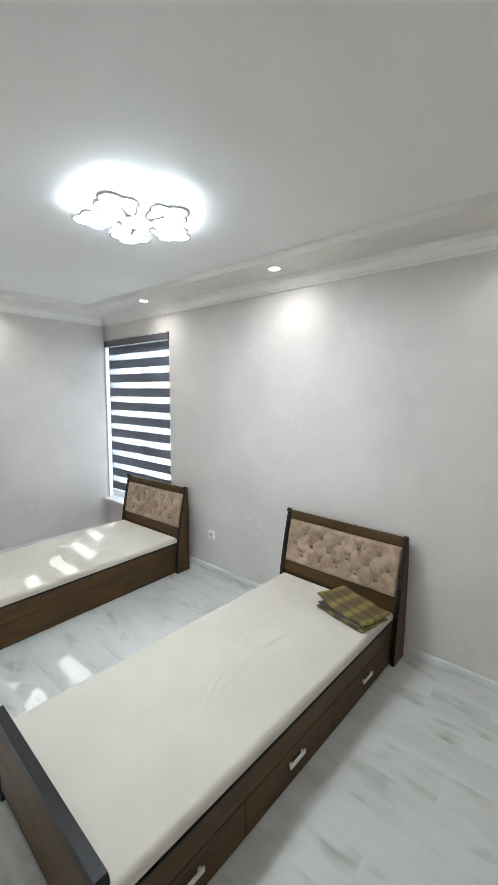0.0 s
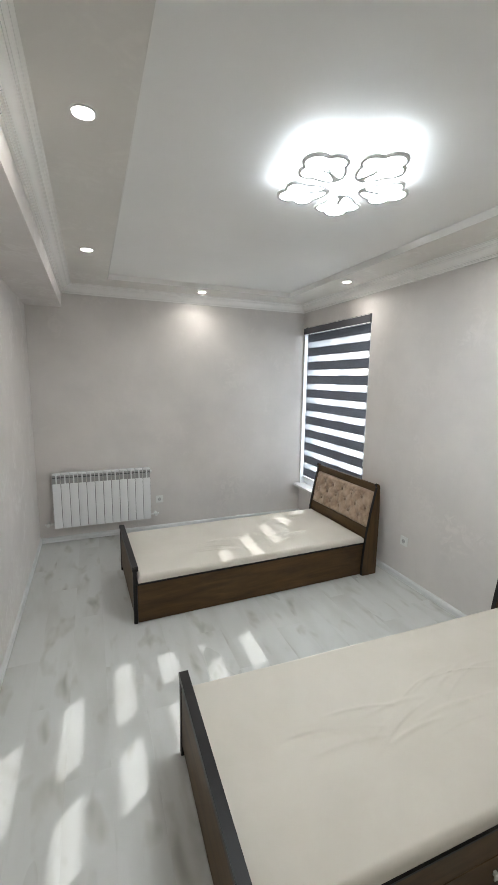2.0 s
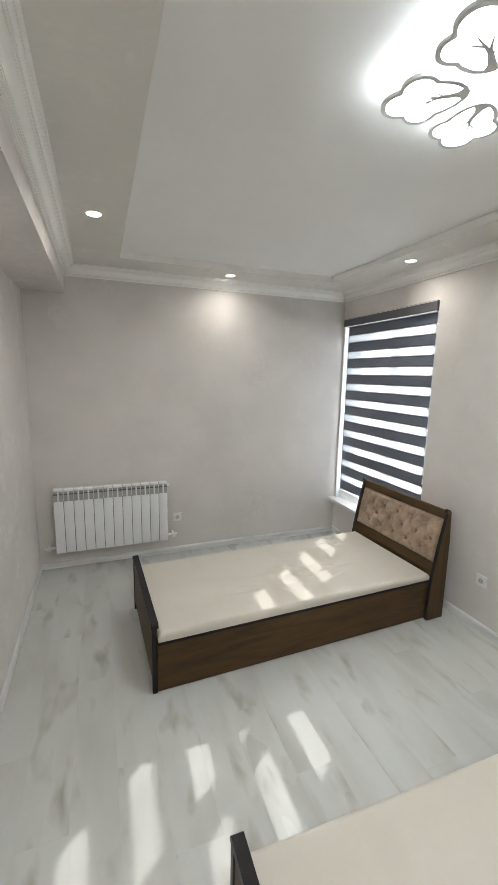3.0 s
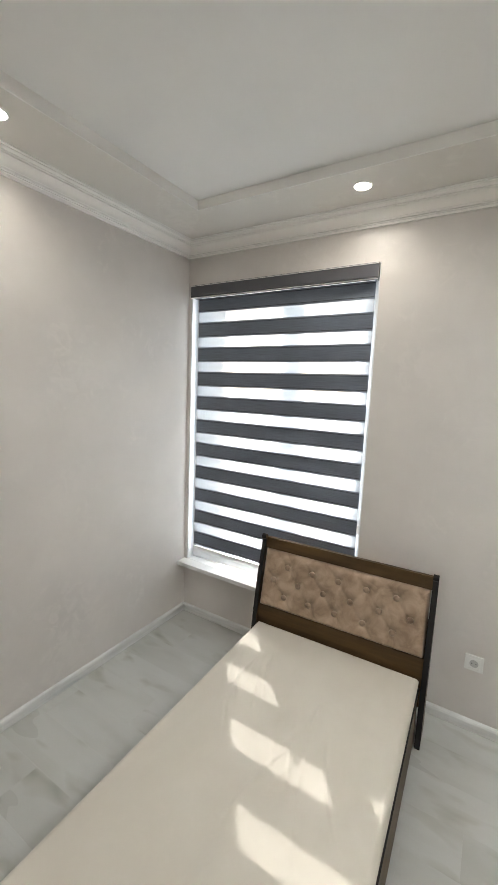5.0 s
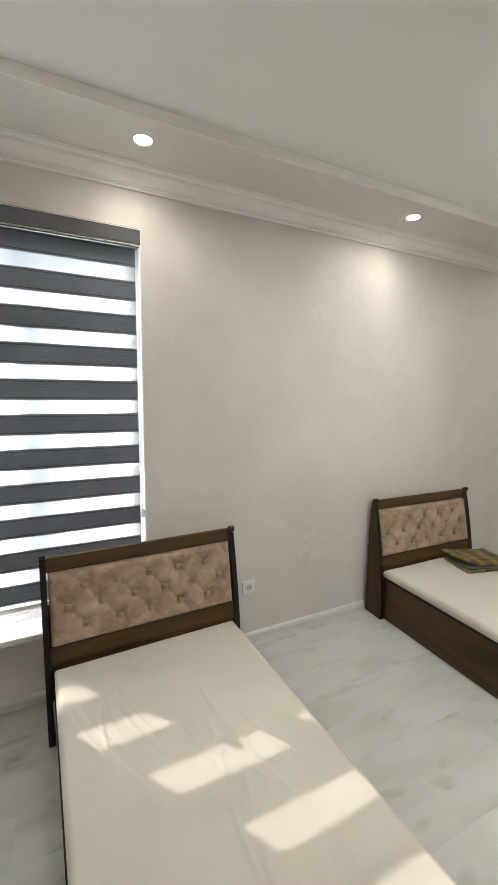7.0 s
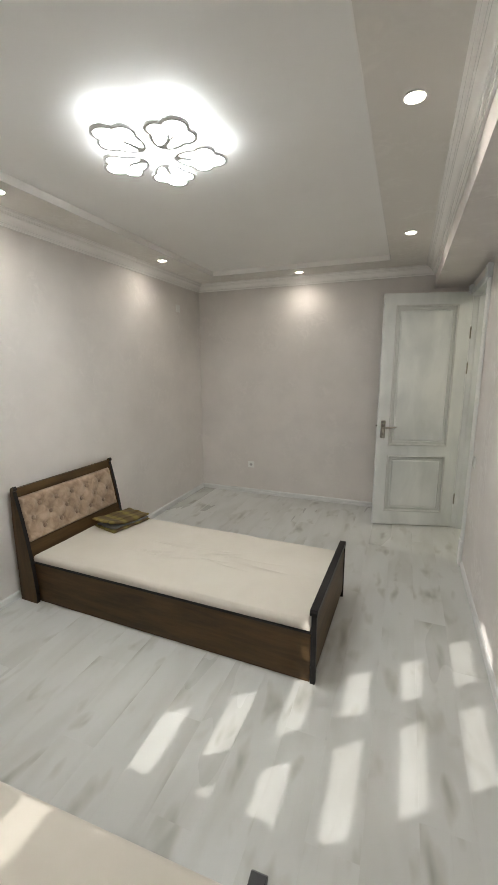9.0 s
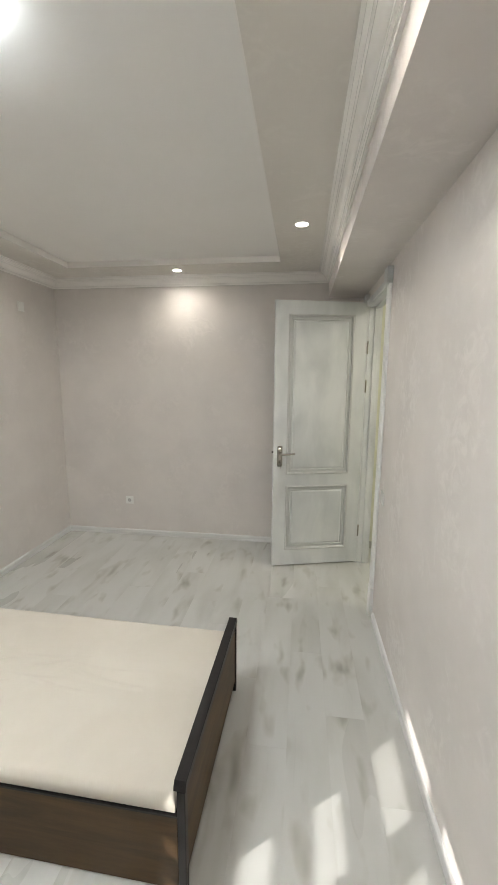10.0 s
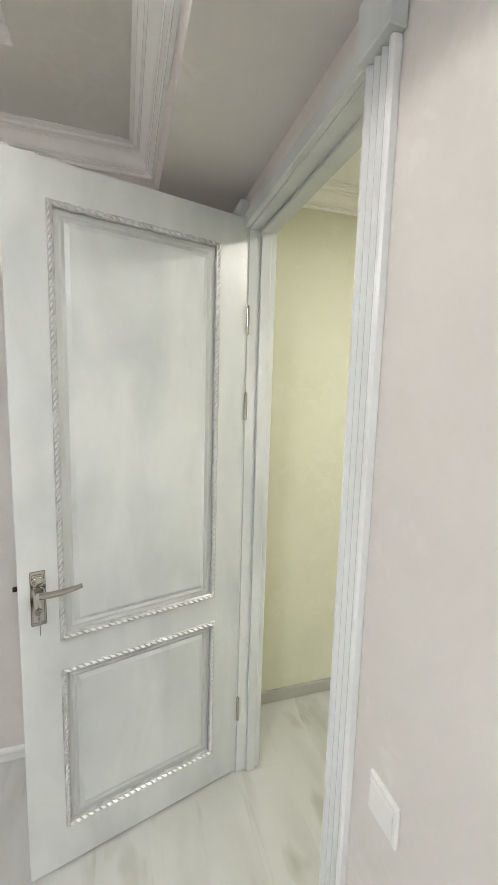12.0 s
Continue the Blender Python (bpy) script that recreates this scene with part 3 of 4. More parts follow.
for y0, y1 in ((-ww + 0.055, -0.130), (-0.080, ww - 0.055)):
    s0, s1, t = 0.055, wh - 0.055, 0.036
    boxes("sash", [((-0.012, y0, s0), (0.05, y1, s0 + t)), ((-0.012, y0, s1 - t), (0.05, y1, s1)), ((-0.012, y0, s0 + t), (0.05, y0 + t, s1 - t)), ((-0.012, y1 - t, s0 + t), (0.05, y1, s1 - t))], M_PVC, window, bevel=0.003)
    pane = boxes("pane", [((0.022, y0 + t, s0 + t), (0.028, y1 - t, s1 - t))], M_GLASS, window)
    pane.visible_shadow = False
structure(boxes("window_reveal", [((W + 0.003, WIN_Y0, WIN_Z0), (W + 0.064, WIN_Y0 + 0.006, WIN_Z1)), ((W + 0.003, WIN_Y1 - 0.006, WIN_Z0), (W + 0.064, WIN_Y1, WIN_Z1)),
                                  ((W + 0.003, WIN_Y0 + 0.006, WIN_Z1 - 0.006), (W + 0.064, WIN_Y1 - 0.006, WIN_Z1))], M_PVC), "smooth white window reveal lining", "window reveal")
structure(boxes("window_sill", [((W - 0.085, WIN_Y0 - 0.03, WIN_Z0 - 0.03), (W, L - 0.001, WIN_Z0)), ((W, WIN_Y0, WIN_Z0 - 0.03), (W + 0.064, WIN_Y1, WIN_Z0))], M_SILL, bevel=0.004, seg=2), "smooth white window sill with a rounded front edge", "window sill")

blind = thing("roller_blind", (W + 0.02, (WIN_Y0 + WIN_Y1) / 2, WIN_Z1), "charcoal and white zebra roller blind drawn down over the window", "blind")
BY0, BY1 = 4.517 - (WIN_Y0 + WIN_Y1) / 2, 5.728 - (WIN_Y0 + WIN_Y1) / 2
bm = bmesh.new()
prof = [(-0.035, -0.085), (-0.040, -0.075), (-0.040, -0.015), (-0.034, -0.004), (0.035, -0.004), (0.035, -0.085)]
prism(bm, prof, lambda u, v, w: (u, w, v), -ww + 0.008, ww - 0.008)
part("cassette", bm, M_CASSETTE, blind, "glossy charcoal blind cassette")
boxes("cassette_strip", [((-0.043, -ww + 0.008, -0.0125), (-0.0405, ww - 0.008, -0.009)), ((-0.042, -ww + 0.01, -0.089), (-0.030, ww - 0.01, -0.0855))], M_STEEL, blind, bevel=0.0005)
PITCH, BAND = 0.1679, 0.100
for k in range(11):
    zb = 2.219 - PITCH * k - WIN_Z1
    zt = min(zb + BAND, -0.086)
    bm = bmesh.new()
    box(bm, (0.004, BY0, zb), (0.0052, BY1, zt))
    band = part("dark_band", bm, M_BAND, blind, "charcoal woven blind band")
    for zs in (zb + 0.010, zt - 0.013):
        boxes("seam", [((0.0032, BY0, zs), (0.0041, BY1, zs + 0.003))], M_SEAM, band, "darker seam line along the band's edge")
    if k < 11:
        z2 = zb - (PITCH - BAND) if k < 10 else zb - 0.010
        bm = bmesh.new()
        box(bm, (0.004, BY0, z2), (0.0046, BY1, zb))
        part("sheer_band", bm, M_SHEER, blind, "sheer white blind band")
boxes("bottom_bar", [((-0.004, BY0 - 0.003, 0.500 - WIN_Z1), (0.012, BY1 + 0.003, 0.528 - WIN_Z1))], M_PVC, blind, bevel=0.003, seg=2)
bm = bmesh.new()
cyl(bm, (-0.012, BY0 - 0.012, (0.95 + 2.31) / 2 - WIN_Z1), 0.0018, 2.31 - 0.95, "Z", 8)
cyl(bm, (-0.004, BY0 - 0.012, (0.95 + 2.31) / 2 - WIN_Z1), 0.0018, 2.31 - 0.95, "Z", 8)
part("pull_chain", bm, M_PVC, blind)
bm = bmesh.new()
cyl(bm, (-0.008, BY0 - 0.012, 0.93 - WIN_Z1), 0.009, 0.05, "Z", 12, bevel=0.003)
part("chain_weight", bm, M_PVC, blind)


# ---- radiator ----
rad = thing("radiator", (0.15, L - 0.032, 0.185), "white twelve-section aluminium radiator hung on the wall", "radiator")
RH, SW = 0.585, 0.0825
sec_bm = bmesh.new()
box(sec_bm, (0.0020, -0.085, 0), (SW - 0.0020, -0.075, RH - 0.108), 0.003, 2)
box(sec_bm, (SW / 2 - 0.007, -0.084, RH - 0.109), (SW / 2 + 0.007, -0.074, RH - 0.006), 0.002)
box(sec_bm, (0.002, -0.078, RH - 0.022), (SW - 0.002, -0.012, RH), 0.006, 2)
box(sec_bm, (SW / 2 - 0.003, -0.076, 0.012), (SW / 2 + 0.003, -0.016, RH - 0.02))
box(sec_bm, (0.006, -0.018, 0.02), (SW - 0.006, -0.012, RH - 0.075), 0.002)
cyl(sec_bm, (SW / 2, -0.045, 0.04), 0.02, SW, "X", 14)
cyl(sec_bm, (SW / 2, -0.045, RH - 0.045), 0.02, SW, "X", 14)
sec_me = mesh_of("section", sec_bm, M_RADIATOR, True)
# dark strips drawn as shade: a line under the cap, a sheet behind the gaps
gap_bm = bmesh.new()
box(gap_bm, (0.003, -0.074, RH - 0.052), (SW - 0.003, -0.066, RH - 0.040))
box(gap_bm, (0.0, -0.072, 0.01), (SW, -0.069, RH - 0.110))
fin_bm = bmesh.new()
box(fin_bm, (0.003, -0.073, RH - 0.112), (SW - 0.003, -0.068, RH - 0.054), 0.001)
box(fin_bm, (0.003, -0.071, RH - 0.040), (SW - 0.003, -0.060, RH - 0.020), 0.001)
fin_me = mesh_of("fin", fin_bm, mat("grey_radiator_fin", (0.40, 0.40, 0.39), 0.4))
gap_me = mesh_of("gap_shade", gap_bm, M_GREY)
for i in range(12):
    o = new("section", sec_me)
    o.parent, o.location = rad, (i * SW, 0, 0)
    g = new("gap_shade", gap_me)
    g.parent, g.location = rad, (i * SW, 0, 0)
    g["label"] = "dark strips standing in for shade in the section's opening and gaps"
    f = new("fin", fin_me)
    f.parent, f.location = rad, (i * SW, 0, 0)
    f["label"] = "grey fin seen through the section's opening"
for name, x, s in (("valve", -0.045, -1), ("valve", 12 * SW + 0.045, 1)):
    bm = bmesh.new()
    cyl(bm, (x, -0.045, 0.04), 0.011, 0.09, "X", 14)
    cyl(bm, (x + s * 0.012, -0.055, 0.04), 0.019, 0.055, "Y", 16, bevel=0.004)
    cyl(bm, (x + s * 0.012, -0.015, 0.04), 0.009, 0.094, "Y", 12)
    part(name, bm, M_PLASTIC, rad, "white plastic radiator valve", smooth=True)
for x in (0.2, 0.79):
    boxes("bracket", [((x, -0.03, RH - 0.075), (x + 0.02, 0.032, RH - 0.06))], M_RADIATOR, rad)
cyl_bm = cyl(bmesh.new(), (12 * SW + 0.008, -0.045, RH - 0.045), 0.018, 0.02, "X", 14, bevel=0.003)
part("end_cap", cyl_bm, M_PLASTIC, rad, smooth=True)


# ---- ceiling lamp and spots ----
lamp_x, lamp_y = 1.705, 2.95
flower = thing("flower_ceiling_lamp", (lamp_x - 0.02, lamp_y + 0.01, Z_TRAY), "white five-petal flower LED ceiling lamp, switched on", "ceiling lamp")
bm = bmesh.new()
cyl(bm, (0, 0, -0.025), 0.11, 0.050, "Z", 40, bevel=0.004)
part("base", bm, M_PLASTIC, flower, "round white lamp base", smooth=True)
bm = bmesh.new()
cyl(bm, (0, 0, -0.064), 0.062, 0.010, "Z", 36, bevel=0.006)
part("hub", bm, M_PETAL, flower, "glowing white hub", smooth=True)


LOBES = [(0.250, 0.0, 0.058), (0.200, 0.058, 0.052), (0.200, -0.062, 0.048), (0.185, 0.0, 0.080), (0.160, 0.0, 0.076),
         (0.140, 0.0, 0.066), (0.122, 0.0, 0.053), (0.108, 0.0, 0.040)]


def petal_outline(scale=1.0):
    """A petal of rounded lobes with small notches between them, narrow at the root."""
    cx, n, rr = 0.20, 96, []
    for i in range(n):
        a = 2 * math.pi * i / n
        dx, dy = math.cos(a), math.sin(a)
        best = 0.02
        for lx, ly, r in LOBES:
            px, py = lx - cx, ly
            k = px * dx + py * dy
            q = k * k - (px * px + py * py - r * r)
            if q >= 0:
                best = max(best, k + math.sqrt(q))
        rr.append(best)
    for _ in range(1):
        rr = [(rr[i - 1] + 2 * rr[i] + rr[(i + 1) % n]) / 4 for i in range(n)]
    return [(cx + (r - (1 - scale) * 0.1) * math.cos(2 * math.pi * i / n), (r - (1 - scale) * 0.1) * math.sin(2 * math.pi * i / n)) for i, r in enumerate(rr)]


for k in range(5):
    ang = radians(66 + 72 * k)
    rot = Matrix.Rotation(ang, 4, "Z") @ Matrix.Translation((0, 0, 0.018)) @ Matrix.Diagonal((1.05, 1.05, 1, 1))
    out, inn = petal_outline(1.0), petal_outline(0.86)
    bm = bmesh.new()
    n = len(out)
    za, zb = -0.096, -0.085
    rows = []
    for pts, z in ((inn, zb), (inn, za), (out, za), (out, zb)):
        rows.append([bm.verts.new(rot @ Vector((x, y, z))) for x, y in pts])
    for a, b in ((0, 1), (1, 2), (2, 3), (3, 0)):
        for i in range(n):
            bm.faces.new((rows[a][i], rows[a][(i + 1) % n], rows[b][(i + 1) % n], rows[b][i]))
    bmesh.ops.recalc_face_normals(bm, faces=bm.faces[:])
    part("petal_rim", bm, M_ACRYLIC, flower, "pale grey acrylic petal rim")
    bm = bmesh.new()
    prism(bm, petal_outline(0.85), lambda u, v, w: rot @ Vector((u, v, w)), -0.0938, -0.088)
    part("petal", bm, M_PETAL, flower, "glowing white acrylic petal")
    # added emitter above the petal, throws light sideways and up
    bm = bmesh.new()
    prism(bm, petal_outline(0.855), lambda u, v, w: rot @ Vector((u, v, w)), -0.0865, -0.068)
    part("petal_backglow", bm, M_BACKGLOW, flower, "glowing body added behind the petal to light ceiling and tray edge")
    bm = bmesh.new()
    segs = [((0.076, 0), (0.104, 0.001), 0.030, 0.010), ((0.104, 0.001), (0.150, 0.004), 0.011, 0.007), ((0.150, 0.004), (0.200, 0.022), 0.006, 0.002), ((0.146, 0.003), (0.212, -0.012), 0.006, 0.002), ((0.170, -0.003), (0.202, -0.036), 0.004, 0.002), ((0.130, 0.002), (0.160, 0.030), 0.004, 0.002)]
    for (xa, ya), (xb, yb), wa, wb in segs:
        d = Vector((xb - xa, yb - ya, 0)).normalized()
        s = Vector((-d.y, d.x, 0))
        A, B = Vector((xa, ya, -0.0965)), Vector((xb, yb, -0.0965))
        q = [A + s * wa, B + s * wb, B - s * wb, A - s * wa]
        up = [bm.verts.new(rot @ (p + Vector((0, 0, 0.0020)))) for p in q]
        dn = [bm.verts.new(rot @ p) for p in q]
        bm.faces.new(dn)
        bm.faces.new(up[::-1])
        for i in range(4):
            bm.faces.new((up[i], up[(i + 1) % 4], dn[(i + 1) % 4], dn[i]))
    bmesh.ops.recalc_face_normals(bm, faces=bm.faces[:])
    part("vein", bm, M_ACRYLIC, flower, "grey branching vein cut into the petal")
    bm = bmesh.new()
    mid = rot @ Vector((0.125, 0, -0.078))
    cyl(bm, (mid.x, mid.y, (mid.z - 0.02) / 2 - 0.012), 0.006, abs(mid.z) - 0.01, "Z", 8)
    part("stem", bm, M_STEEL, flower)

first = None
for sx, sy in SPOTS:
    if first is None:
        first = thing("recessed_spot", (sx, sy, Z_SOFFIT), "small round recessed ceiling spot, switched on", "ceiling spot", "spots round the ceiling border")
        bm = bmesh.new()
        prev = None
        for r, z in ((0.036, 0.0), (0.036, -0.003), (0.038, -0.005), (0.042, -0.005), (0.0445, -0.003), (0.0445, 0.0)):
            ring = [bm.verts.new((r * math.cos(2 * math.pi * i / 32), r * math.sin(2 * math.pi * i / 32), z)) for i in range(32)]
            if prev:
                for i in range(32):
                    bm.faces.new((prev[i], prev[(i + 1) % 32], ring[(i + 1) % 32], ring[i]))
            prev = ring
        bmesh.ops.recalc_face_normals(bm, faces=bm.faces[:])
        part("bezel", bm, M_PLASTIC, first, "white ring bezel", smooth=True)
        bm = bmesh.new()
        cyl(bm, (0, 0, -0.002), 0.0355, 0.003, "Z", 28)
        part("lens", bm, M_SPOTGLOW, first, "glowing spot lens")
    else:
        copy_thing(first, Matrix.Translation((sx, sy, Z_SOFFIT)))


# ---- beds ----
BW, HW, BL, TOP = 0.455, 0.482, 2.165, 0.356


def post_front(z):
    """Front edge of the headboard side, from the back (local x is negative towards the foot)."""
    t = max(0.0, min(1.0, (z - 0.10) / 0.72))
    return -0.155 + 0.115 * (t ** 1.15) + 0.012 * math.sin(math.pi * t) * -1


def pad_face(z):
    return post_front(z) + 0.020


def mattress(parent, seed):
    nx, ny = 90, 44
    x0, x1, y0, y1 = -BL + 0.040, post_front(0.33) + 0.006, -BW + 0.012, BW - 0.012
    bm = bmesh.new()
    rnd = random.Random(seed)
    creases = []
    for _ in range(18):
        cx, cy = rnd.choice([(-1.5, 0.05), (-0.95, 0.0), (-1.25, -0.15)]) if seed == 2 else rnd.choice([(-0.60, 0.24), (-0.82, -0.12), (-0.82, -0.12), (-1.50, -0.12)])
        creases.append((cx + rnd.uniform(-0.18, 0.18), cy + rnd.uniform(-0.12, 0.12), rnd.uniform(-0.25, 0.45), rnd.uniform(0.07, 0.24), rnd.uniform(0.005, 0.010), rnd.uniform(0.0018, 0.0040)))
    nx, ny = 400, 176
    grid = []
    for i in range(nx + 1):
        row = []
        for j in range(ny + 1):
            x, y = x0 + (x1 - x0) * i / nx, y0 + (y1 - y0) * j / ny
            e = min(x - x0, x1 - x, y - y0, y1 - y)
            z = TOP - 0.016 * max(0.0, 1 - e / 0.022) ** 2.2 + 0.0025 * noise.noise((x * 2.2, y * 2.6, seed))
            for cx, cy, a, ln_, wd, h in creases:
                u = (x - cx) * math.cos(a) + (y - cy) * math.sin(a)
                v = -(x - cx) * math.sin(a) + (y - cy) * math.cos(a) + 0.5 * u * u
                if abs(u) < ln_ * 1.3 and abs(v) < wd * 4:
                    z += h * math.exp(-(v / wd) ** 2) * max(0, 1 - (u / (ln_ * 1.3)) ** 2)
            row.append(bm.verts.new((x, y, z)))
        grid.append(row)
    for i in range(nx):
        for j in range(ny):
            bm.faces.new((grid[i][j], grid[i + 1][j], grid[i + 1][j + 1], grid[i][j + 1]))
    rim = [grid[i][0] for i in range(nx + 1)] + [grid[nx][j] for j in range(1, ny + 1)] + [grid[i][ny] for i in range(nx - 1, -1, -1)] + [grid[0][j] for j in range(ny - 1, 0, -1)]
    prev = rim
    for out, z in ((0.003, 0.330), (0.002, 0.306), (-0.006, 0.3005)):
        cur = []
        for v in rim:
            x, y = v.co.x, v.co.y
            sx = -1 if x <= x0 + 1e-6 else (1 if x >= x1 - 1e-6 else 0)
            sy = -1 if y <= y0 + 1e-6 else (1 if y >= y1 - 1e-6 else 0)
            cur.append(bm.verts.new((x + sx * out, y + sy * out, z)))
        for k in range(len(rim)):
            k2 = (k + 1) % len(rim)
            bm.faces.new((prev[k], cur[k], cur[k2], prev[k2]))
        prev = cur
    bm.faces.new(prev)
    bmesh.ops.recalc_face_normals(bm, faces=bm.faces[:])
    return part("mattress", bm, M_MATTRESS, parent, "cream cloth mattress cover with small creases", smooth=True)


def tufted_pad(parent):
    bm = bmesh.new()
    y0, y1, z0, z1 = -HW + 0.030, HW - 0.030, 0.444, 0.769
    ny, nz = 132, 52
    btn = []
    for r, (zf, cnt) in enumerate(((0.76, 5), (0.50, 6), (0.24, 5))):
        for k in range(cnt):
            yf = (k + (1.0 if cnt == 5 else 0.5)) / 6.0
            btn.append((y0 + (y1 - y0) * yf, z0 + (z1 - z0) * zf))
    dy, dz = (y1 - y0) / 6, (z1 - z0) * 0.26
    grid = []
    for i in range(ny + 1):
        row = []
        for j in range(nz + 1):
            y, z = y0 + (y1 - y0) * i / ny, z0 + (z1 - z0) * j / nz
            e = min(y - y0, y1 - y, z - z0, z1 - z)
            d = 0.026 * (1 - max(0.0, 1 - e / 0.022) ** 2.4)
            near = min((((y - a) / 0.034) ** 2 + ((z - b) / 0.034) ** 2) for a, b in btn)
            d -= 0.017 * math.exp(-near)
            # folds run slantwise from button to button
            p, q = (y - btn[0][0]) / dy, (z - btn[0][1]) / dz
            for s in (p + q / 2, p - q / 2):
                f = abs(s - round(s)) * 2
                d -= 0.0042 * math.exp(-(f / 0.16) ** 2) * min(1, e / 0.02)
            row.append(bm.verts.new((pad_face(z) - d, y, z)))
        grid.append(row)
    for i in range(ny):
        for j in range(nz):
            bm.faces.new((grid[i][j], grid[i + 1][j], grid[i + 1][j + 1], grid[i][j + 1]))
    rim = [grid[i][0] for i in range(ny + 1)] + [grid[ny][j] for j in range(1, nz + 1)] + [grid[i][nz] for i in range(ny - 1, -1, -1)] + [grid[0][j] for j in range(nz - 1, 0, -1)]
    back = [bm.verts.new((pad_face(v.co.z) + 0.012, v.co.y, v.co.z)) for v in rim]
    for k in range(len(rim)):
        k2 = (k + 1) % len(rim)
        bm.faces.new((rim[k], back[k], back[k2], rim[k2]))
    bm.faces.new(back)
    bmesh.ops.recalc_face_normals(bm, faces=bm.faces[:])
    pad = part("backrest", bm, M_VELOUR, parent, "tufted tan velour headboard padding", smooth=True)
    for a, b in btn:
        bb = bmesh.new()
        ret = bmesh.ops.create_uvsphere(bb, u_segments=16, v_segments=8, radius=0.0175)
        for v in ret["verts"]:
            v.co.x *= 0.5
        bmesh.ops.translate(bb, vec=(pad_face(b) - 0.0145, a, b), verts=bb.verts[:])
        part("button", bb, M_BUTTON, pad, smooth=True)
    return pad


def bed(loc, turn, label, seed, drawers):
    b = thing("single_bed", loc, label, "bed", "single beds with tufted headboards")
    b.rotation_euler = (0, 0, radians(turn))
    for s in (-1, 1):
        y0, y1 = sorted((s * HW, s * (HW - 0.024)))
        pts = [(0.0, 0.0), (-0.155, 0.0), (-0.158, 0.06)]
        pts += [(post_front(z), z) for z in (0.12, 0.2, 0.3, 0.4, 0.5, 0.6, 0.7, 0.78, 0.82)]
        pts += [(-0.050, 0.830), (-0.050, 0.842), (-0.042, 0.852), (-0.026, 0.850), (-0.014, 0.834), (0.0, 0.60)]
        bm = bmesh.new()
        prism(bm, pts, lambda u, v, w: (u, w, v), y0, y1)
        part("headboard_post", bm, M_WOOD_Z, b)
        edge = [(post_front(z) - (0.003), z) for z in (0.005, 0.06, 0.12, 0.2, 0.3, 0.4, 0.5, 0.6, 0.7, 0.78, 0.82)] + [(-0.053, 0.830), (-0.054, 0.844), (-0.043, 0.856)]
        strip = [(-0.158, 0.005), (-0.161, 0.06)] + edge[2:]
        inner = [(x + 0.0028, z - (0.002 if z > 0.85 else 0)) for x, z in strip]
        bm = bmesh.new()
        prism(bm, strip + inner[::-1], lambda u, v, w: (u, w, v), y0 - 0.001, y1 + 0.001)
        part("post_edging", bm, M_BLACK, b, "black edging on the post's front edge")
    for name, z0, z1, dd in (("top_rail", 0.772, 0.834, 0.012), ("lower_rail", 0.372, 0.445, 0.010), ("bottom_rail", 0.20, 0.370, 0.022)):
        bm = bmesh.new()
        prism(bm, [(post_front(z0) + dd, z0), (post_front(z1) + dd, z1), (post_front(z1) + dd + 0.022, z1), (post_front(z0) + dd + 0.022, z0)], lambda u, v, w: (u, w, v), -HW + 0.0245, HW - 0.0245)
        part(name, bm, M_WOOD_Y, b)
    boxes("headboard_back", [((-0.012, -HW + 0.0245, 0.20), (-0.004, HW - 0.0245, 0.60))], M_WOOD_Y, b)
    tufted_pad(b)
    mattress(b, seed)
    # bed box
    xa, xb = -BL + 0.030, -0.124
    boxes("side_board", [((xa, BW - 0.026, 0.004), (xb, BW - 0.006, 0.292))], M_WOOD_X, b, bevel=0.0015)
    if not drawers:
        boxes("side_board", [((xa, -BW + 0.006, 0.004), (xb, -BW + 0.026, 0.292))], M_WOOD_X, b, bevel=0.0015)
    else:
        boxes("side_rail", [((xa, -BW + 0.006, 0.182), (xb, -BW + 0.026, 0.292))], M_WOOD_X, b, bevel=0.0015)
        boxes("inner_board", [((xa, -BW + 0.030, 0.01), (xb, -BW + 0.040, 0.25))], M_BLACK, b)
        cuts = [xa + 0.002, 1.484 - loc[0], 2.165 - loc[0], xb - 0.002]
        for a, c in zip(cuts, cuts[1:]):
            d = boxes("drawer", [((a + 0.002, -BW + 0.006, 0.008), (c - 0.002, -BW + 0.025, 0.178))], M_WOOD_X, b, bevel=0.0015)
            m = (a + c) / 2
            bm = bmesh.new()
            box(bm, (m - 0.060, -BW - 0.010, 0.100), (m + 0.060, -BW - 0.004, 0.124), 0.002, 2)
            for q in (-0.045, 0.045):
                box(bm, (m + q - 0.006, -BW - 0.005, 0.104), (m + q + 0.006, -BW + 0.006, 0.120))
            part("drawer_handle", bm, M_STEEL, d, "flat brushed steel bar handle")
    boxes("top_edging", [((xa, -BW + 0.004, 0.2925), (xb, -BW + 0.030, 0.300)), ((xa, BW - 0.030, 0.2925), (xb, BW - 0.004, 0.300))], M_BLACK, b)
    boxes("slatted_base", [((xa, -BW + 0.041, 0.272), (xb, BW - 0.031, 0.2995))], M_BLACK, b)
    # footboard: black frame round a walnut panel
    fx0, fx1 = -BL, -BL + 0.028
    boxes("foot_panel", [((fx0 + 0.005, -BW + 0.030, 0.06), (fx1 - 0.003, BW - 0.030, 0.400))], M_WOOD_Y, b)
    for s in (-1, 1):
        y0, y1 = sorted((s * BW, s * (BW - 0.028)))
        boxes("leg", [((fx0, y0, 0.0), (fx1, y1, 0.402))], M_BLACK, b, bevel=0.003, seg=2)
    bm = bmesh.new()
